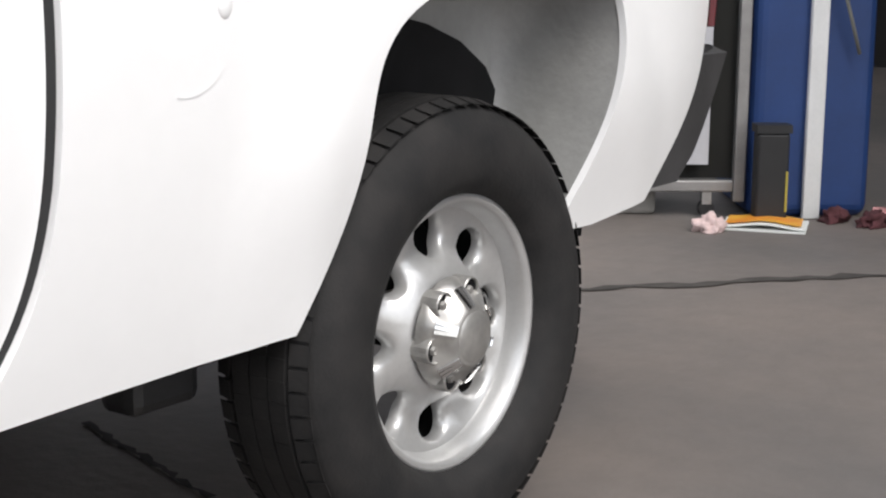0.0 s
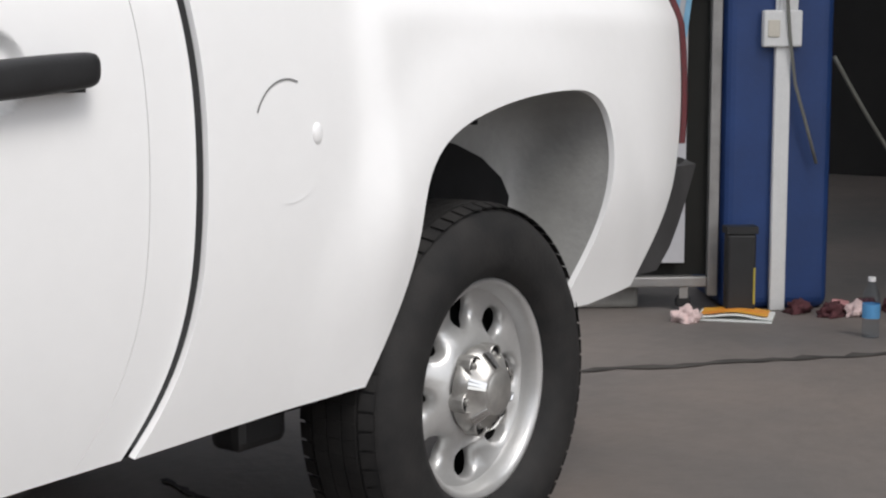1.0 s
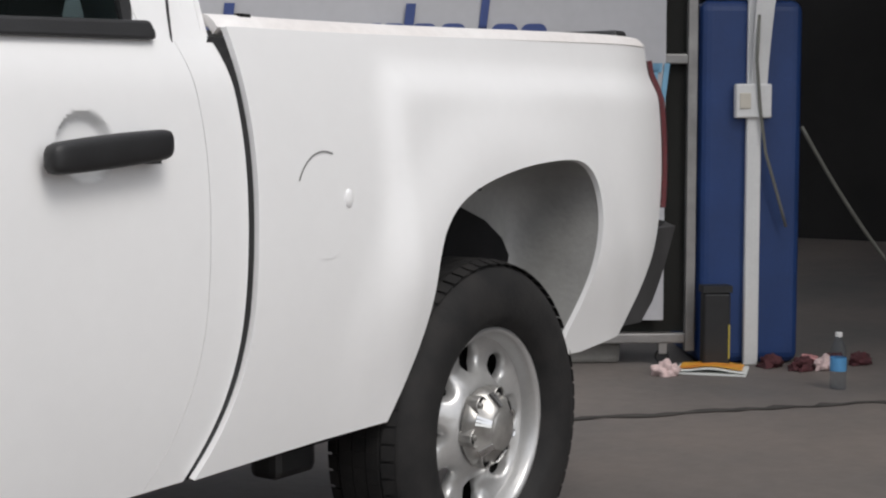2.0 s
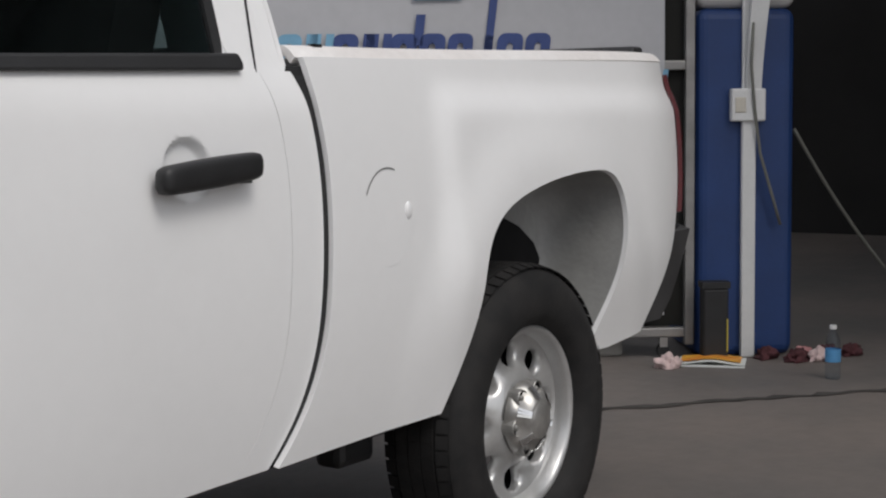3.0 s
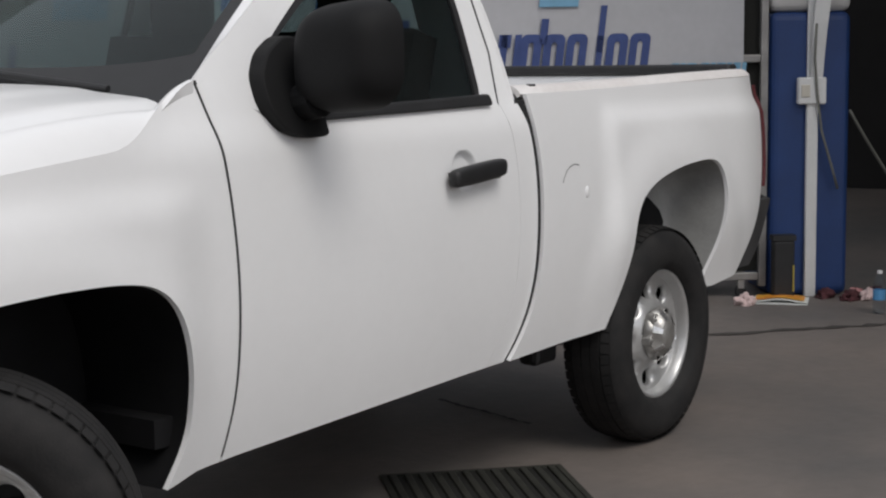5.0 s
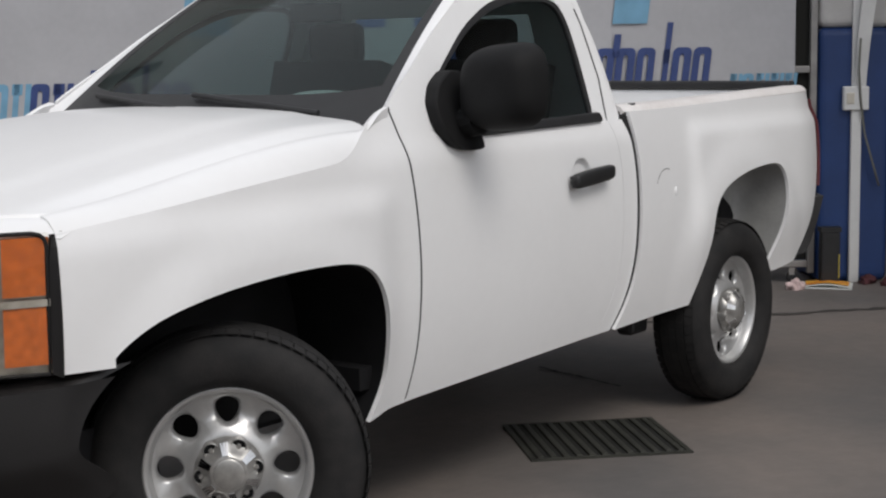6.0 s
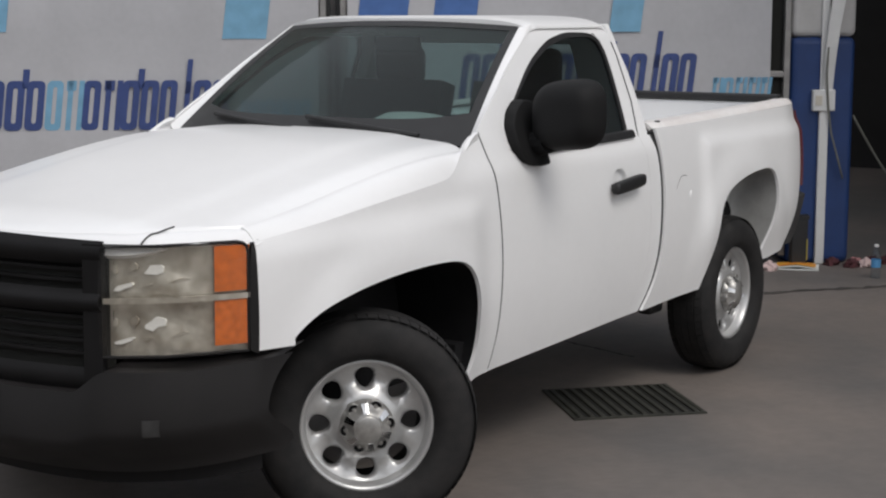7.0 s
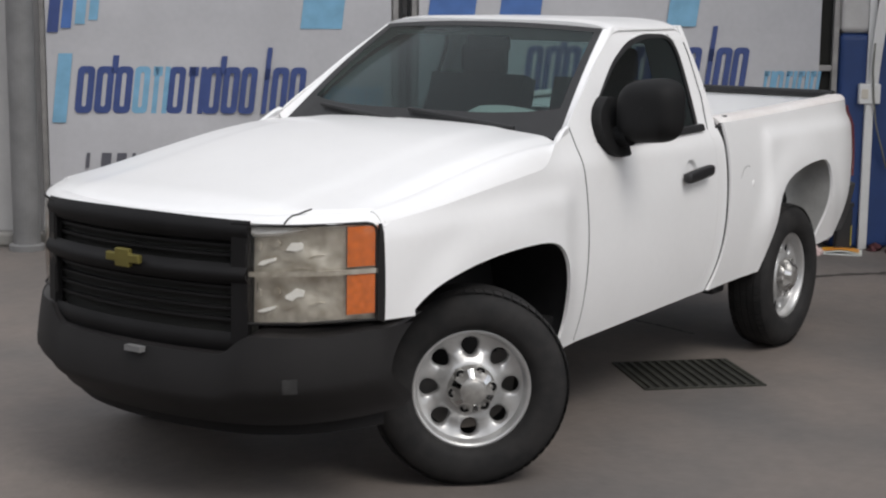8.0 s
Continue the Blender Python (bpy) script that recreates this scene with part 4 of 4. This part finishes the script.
def bumper_pt(u, v):
    """u across, v from the foot to the top; wraps round to the arches and steps up under the headlights."""
    t = 2 * u - 1
    k = abs(t)
    y = YC + math.copysign(min(k / .90, 1) * .86, t)
    x = nose_x(y) - .035 * (1 - .5 * k ** 2)
    if k > .90:
        q = (k - .90) / .10
        x = nose_x(YC + .86) - .018 + q * (.04 + .10 * v ** 4)
        y = YC + math.copysign(.86 + .012 * q, t)
    x -= .030 * math.sin(math.pi * min(1, .12 + .88 * v)) - .11 * (1 - smooth_step(0, .45, v))
    top = .625 + .070 * smooth_step(.40, .52, abs(y - YC)) + .02 * smooth_step(.7, .88, abs(y - YC))
    foot = .345 + .09 * k ** 4
    return (x, y, foot + (top - foot) * v)


thicken(part("front_bumper", grid(bumper_pt, lin(0, 1, 110), lin(0, 1, 24)), BUMPER, truck, "dark grey plastic front bumper", True), .03, -1)


def ledge(u, v):
    p = Vector(bumper_pt(.02 + .96 * u, 1))
    return p + Vector((.12 * v, 0, -.003 + .03 * v))


# Lighter copy of the bumper colour, for the skylight on the ledge's top.
thicken(part("bumper_ledge", grid(ledge, lin(0, 1, 80), lin(0, 1, 4)), material("sky_lit_step_plastic", (.022, .020, .020), .42, vary=.2, scale=6, bump=.06, bump_scale=160), truck, smooth=True), .01, -1)
part("air_dam", grid(lambda u, v: Vector(bumper_pt(.08 + .84 * u, .06)) + Vector((.07, 0, -.07 * v)), lin(0, 1, 50), (0, 1)), GRILLE, truck).modifiers.new("thickness", "SOLIDIFY").thickness = .008
SMOKED = material("smoked_lens", (.045, .045, .045), .35, vary=.2, scale=30)
for u0 in (.145, .835):
    thicken(part("fog_lamp", grid(lambda a, b, u0=u0: Vector(bumper_pt(u0 + .022 * a, .40 + .16 * b)) + Vector((-.004, 0, 0)), lin(0, 1, 5), lin(0, 1, 5)), SMOKED, truck, smooth=True), .006, -1)
plate = part("tow_slot", box(-1.035, -1.005, YC - .10, YC - .02, .600, .620), GREYPOLE, truck)
plate.location.x = .02


def light_at(u, v, out=0.0, s=0):
    """Headlight face: u from the inner edge to the wing, v from foot to top."""
    y = .43 - .345 * u
    z = .735 + .345 * v + .012 * u
    p = face(y, z, out)
    return p


for s in (0, 1):
    head = empty("headlight")
    head.parent = truck
    def fix(ob, s=s):
        if s:
            for v in ob.data.vertices:
                v.co.y = 2 * YC - v.co.y
        return ob
    fix(thicken(part("reflector", grid(lambda u, v: light_at(u, v, -.040 + .012 * math.sin(math.pi * u) * math.sin(math.pi * v) ** .5 * math.sin(7 * u + 1) * math.sin(4 * math.pi * v + 7 * u)), lin(0, 1, 40), lin(0, 1, 30)), LAMP, head, "silvery reflector bowl", True), .006))
    # Ragged patches paint the bowl's glints, strong ones white, weak ones lamp grey.
    for vc in (.27, .76):
        rng = random.Random(int(vc * 100))
        for u0, dv, du, h in ((.40, .02, .085, .062), (.235, .05, .035, .05), (.15, -.13, .10, .030), (.07, .03, .03, .05), (.56, -.09, .09, .018), (.33, -.12, .05, .016)):
            ragged = [(u0 + du * math.cos(a) * rng.uniform(.55, 1.1), vc + dv + h * math.sin(a) * rng.uniform(.5, 1.1) + .25 * du * math.cos(a)) for a in lin(0, 5.6, 9)]
            fix(part("glint_patch", prism(ragged, lambda u, v: light_at(u, v, -.024), lambda u, v: light_at(u, v, -.030)), GLINT if u0 in (.40, .15) else LAMP, head))
        fix(thicken(part("turn_lens", grid(lambda u, v: light_at(.80 + .18 * u, vc - .20 + .41 * v, -.014), lin(0, 1, 6), lin(0, 1, 6)), AMBER, head, "amber turn lens", True), .01))
    fix(thicken(part("divider", grid(lambda u, v: light_at(u, .485 + .05 * v, -.008), lin(0, 1, 14), (0, 1)), LAMP, head), .012))
    fix(thicken(part("lens", grid(lambda u, v: light_at(u, v, .012 * math.sin(math.pi * v) ** .5), lin(0, 1, 20), lin(0, 1, 12)), CLEAR, head, "clear plastic lens", True), .004)).visible_shadow = False
    rim = [light_at(u, v, .006) for u, v in ((0, 0), (.5, 0), (1, 0), (1, .5), (1, .90), (.993, .955), (.975, .985), (.945, 1), (.5, 1), (0, 1), (0, 0))]
    fix(part("lens_rim", tube(rim, .0055, 8), BUMPER, head))
    def gasket(u, v):
        z = .735 + .350 * v
        return Vector(light_at(1.0, .985 * v, -.002)).lerp(Vector((-.553, side_y(-.553, z) + .004, z)), u)
    fix(thicken(part("lens_gasket", grid(gasket, (0, .5, 1), lin(0, 1, 12)), BUMPER, head), .01))


# Wheels.
def build_wheel(name):
    """A steel wheel with its outer face to -y, centred on the tyre."""
    w = empty(name)
    w.parent = truck
    prof = [(.232, -.080), (.246, -.104), (.268, -.116), (.312, -.118), (.345, -.110), (.368, -.092), (.383, -.070), (.388, -.030), (.3885, 0), (.388, .03), (.383, .070), (.368, .092), (.345, .110), (.268, .116), (.240, .104), (.225, .085)]
    tyre = part("tyre", lathe(prof, 72), RUBBER, w, "worn black tyre", True)
    for k, (y0, y1) in enumerate(((-.092, -.060), (-.052, -.020), (-.016, .016), (.020, .052), (.060, .092))):
        bm = bmesh.new()
        n = 64 if k in (0, 4) else 72
        for i in range(n):
            a0, a1 = 2 * math.pi * i / n, 2 * math.pi * (i + (.84 if k in (0, 4) else .975)) / n
            rr = (.382, .3905) if k in (0, 4) else (.384, .3915)
            vs = []
            for a in (a0, a1):
                for r, y in ((rr[0], y0), (rr[1] - (.010 if k == 0 else 0), y0), (rr[1] - (.010 if k == 4 else 0), y1), (rr[0], y1)):
                    vs.append(bm.verts.new((r * math.cos(a), y, r * math.sin(a))))
            for q in ((0, 1, 2, 3), (7, 6, 5, 4), (0, 4, 5, 1), (1, 5, 6, 2), (2, 6, 7, 3)):
                bm.faces.new([vs[j] for j in q])
        tagged(part("tread", bm, RUBBER, tyre), kind="stuff")
    # rim: a lip, a dished disc with eight oval holes
    lip = [(.228, -.060), (.236, -.082), (.233, -.092), (.226, -.094), (.216, -.084), (.212, -.060), (.208, -.052)]
    part("rim_lip", lathe(lip, 64), RIM, w, smooth=True)
    part("rim_barrel", lathe([(.226, -.08), (.212, -.05), (.20, .08), (.226, .09)], 48), DARK, w, smooth=True)
    bm = bmesh.new()
    holes, nseg = 8, 24
    def dish(r):
        """The pressed face: a rise at the hub, a shallow bowl, a step to the lip."""
        return -.036 - .016 * ((r - .160) / .05) ** 2 * (r > .160) - .034 * (1 - smooth_step(.100, .150, r))
    for i in range(holes):
        ac = 2 * math.pi * (i + .5) / holes
        span = math.pi / holes
        rc = .160
        inner, outer = [], []
        for j in range(nseg):
            t = 2 * math.pi * j / nseg
            rr, aa = rc + .036 * math.sin(t), ac + .198 * math.cos(t) * (1 + .05 * math.sin(t))
            inner.append((rr, aa))
            sx, sz = math.cos(t), math.sin(t)
            m = max(abs(sx), abs(sz))
            outer.append((.152 + .058 * sz / m, ac + span * sx / m))
        def vert(r, a, dy=0.0):
            return bm.verts.new((r * math.cos(a), dish(r) + dy, r * math.sin(a)))
        vi2 = [vert(r, a, .022) for r, a in inner]
        vi = [vert(rc + (r - rc) * 1.05, ac + (a - ac) * 1.05, .004) for r, a in inner]
        vm = [vert(r + (q[0] - r) * .3, a + (q[1] - a) * .3, -.003) for (r, a), q in zip(inner, outer)]
        vo = [vert(r, a) for r, a in outer]
        for A, B in ((vi2, vi), (vi, vm), (vm, vo)):
            for j in range(nseg):
                bm.faces.new((A[j], A[(j + 1) % nseg], B[(j + 1) % nseg], B[j]))
    bmesh.ops.remove_doubles(bm, verts=bm.verts[:], dist=.0008)
    part("rim_disc", bm, RIM, w, "silver steel disc with eight oval holes", True)
    part("hub_plate", lathe([(.106, -.064), (.098, -.070), (.080, -.070), (0, -.066)], 40), RIM, w, smooth=True)
    # the cap: six ribbed lobes round a flat centre; black discs paint the nut pockets' shade
    def lobe(a, k):
        ridge = .5 + .5 * math.cos(6 * a)
        r, y = ((.094, -.066), (.092, -.074 - .010 * ridge), (.078, -.084 - .016 * ridge), (.060, -.102 - .010 * ridge), (.052, -.116), (.046, -.119), (.0, -.119))[k]
        return (r * math.cos(a), y, r * math.sin(a))
    cap = part("hub_cap", grid(lobe, [2 * math.pi * i / 72 for i in range(72)], range(7), True), CAP, w, "ribbed alloy hub cap", True)
    for i in range(6):
        a = 2 * math.pi * (i + .5) / 6
        spot = (.075 * math.cos(a), -.090, .075 * math.sin(a))
        for nm, prof_, n, mat in (("lug_pocket", [(.0230, .03), (.0230, -.003), (.0210, -.005), (.0195, -.002), (.0195, .012)], 18, CAP),
                                  ("lug_shade_disc", [(.0200, .002), (0, .002)], 18, DARK),
                                  ("lug_nut", [(0, -.004), (.006, -.004), (.0085, .001), (.0085, .02), (0, .02)], 6, CAP)):
            part(nm, lathe(prof_, n), mat, w).location = spot
        ra = 2 * math.pi * i / 6
        for k in (-1, 0, 1):
            rib = part("rib", box(-.0020, .0020, -.003, .003, -.020, .020), CHROME, cap)
            rib.matrix_local = Matrix.Rotation(-ra + k * .10, 4, "Y") @ Matrix.Translation((.068, -.108, 0)) @ Matrix.Rotation(radians(90), 4, "X") @ Matrix.Rotation(radians(-52), 4, "Y")
    for o in w.children:
        if o.name.split('.')[0] in ('rim_lip', 'rim_disc', 'rim_barrel', 'hub_plate'):
            o.location = (0, .010, 0)
    badge = part("centre_badge", lathe([(0, -.1225), (.038, -.1225), (.043, -.119)], 32), CAP, w, "round worn centre badge", True)
    return w


STEER = -46
wheel_front = build_wheel("front_wheel")
wheel_rear = build_wheel("rear_wheel")
FRONT_HUB = (.03, .10, R - .004)
wheel_front.matrix_basis = Matrix.Translation(FRONT_HUB) @ Matrix.Rotation(radians(STEER), 4, "Z") @ Matrix.Rotation(radians(22.5), 4, "Y")
wheel_rear.matrix_basis = Matrix.Translation((3.035, .128, R)) @ Matrix.Rotation(radians(20), 4, "Y")
copy_thing(wheel_front, Matrix.Translation((0, 2 * YC - .17, R)) @ Matrix.Rotation(radians(180 + STEER), 4, "Z"))
copy_thing(wheel_rear, Matrix.Translation((3.035, 2 * YC - .128, R)) @ Matrix.Rotation(radians(180), 4, "Z"))
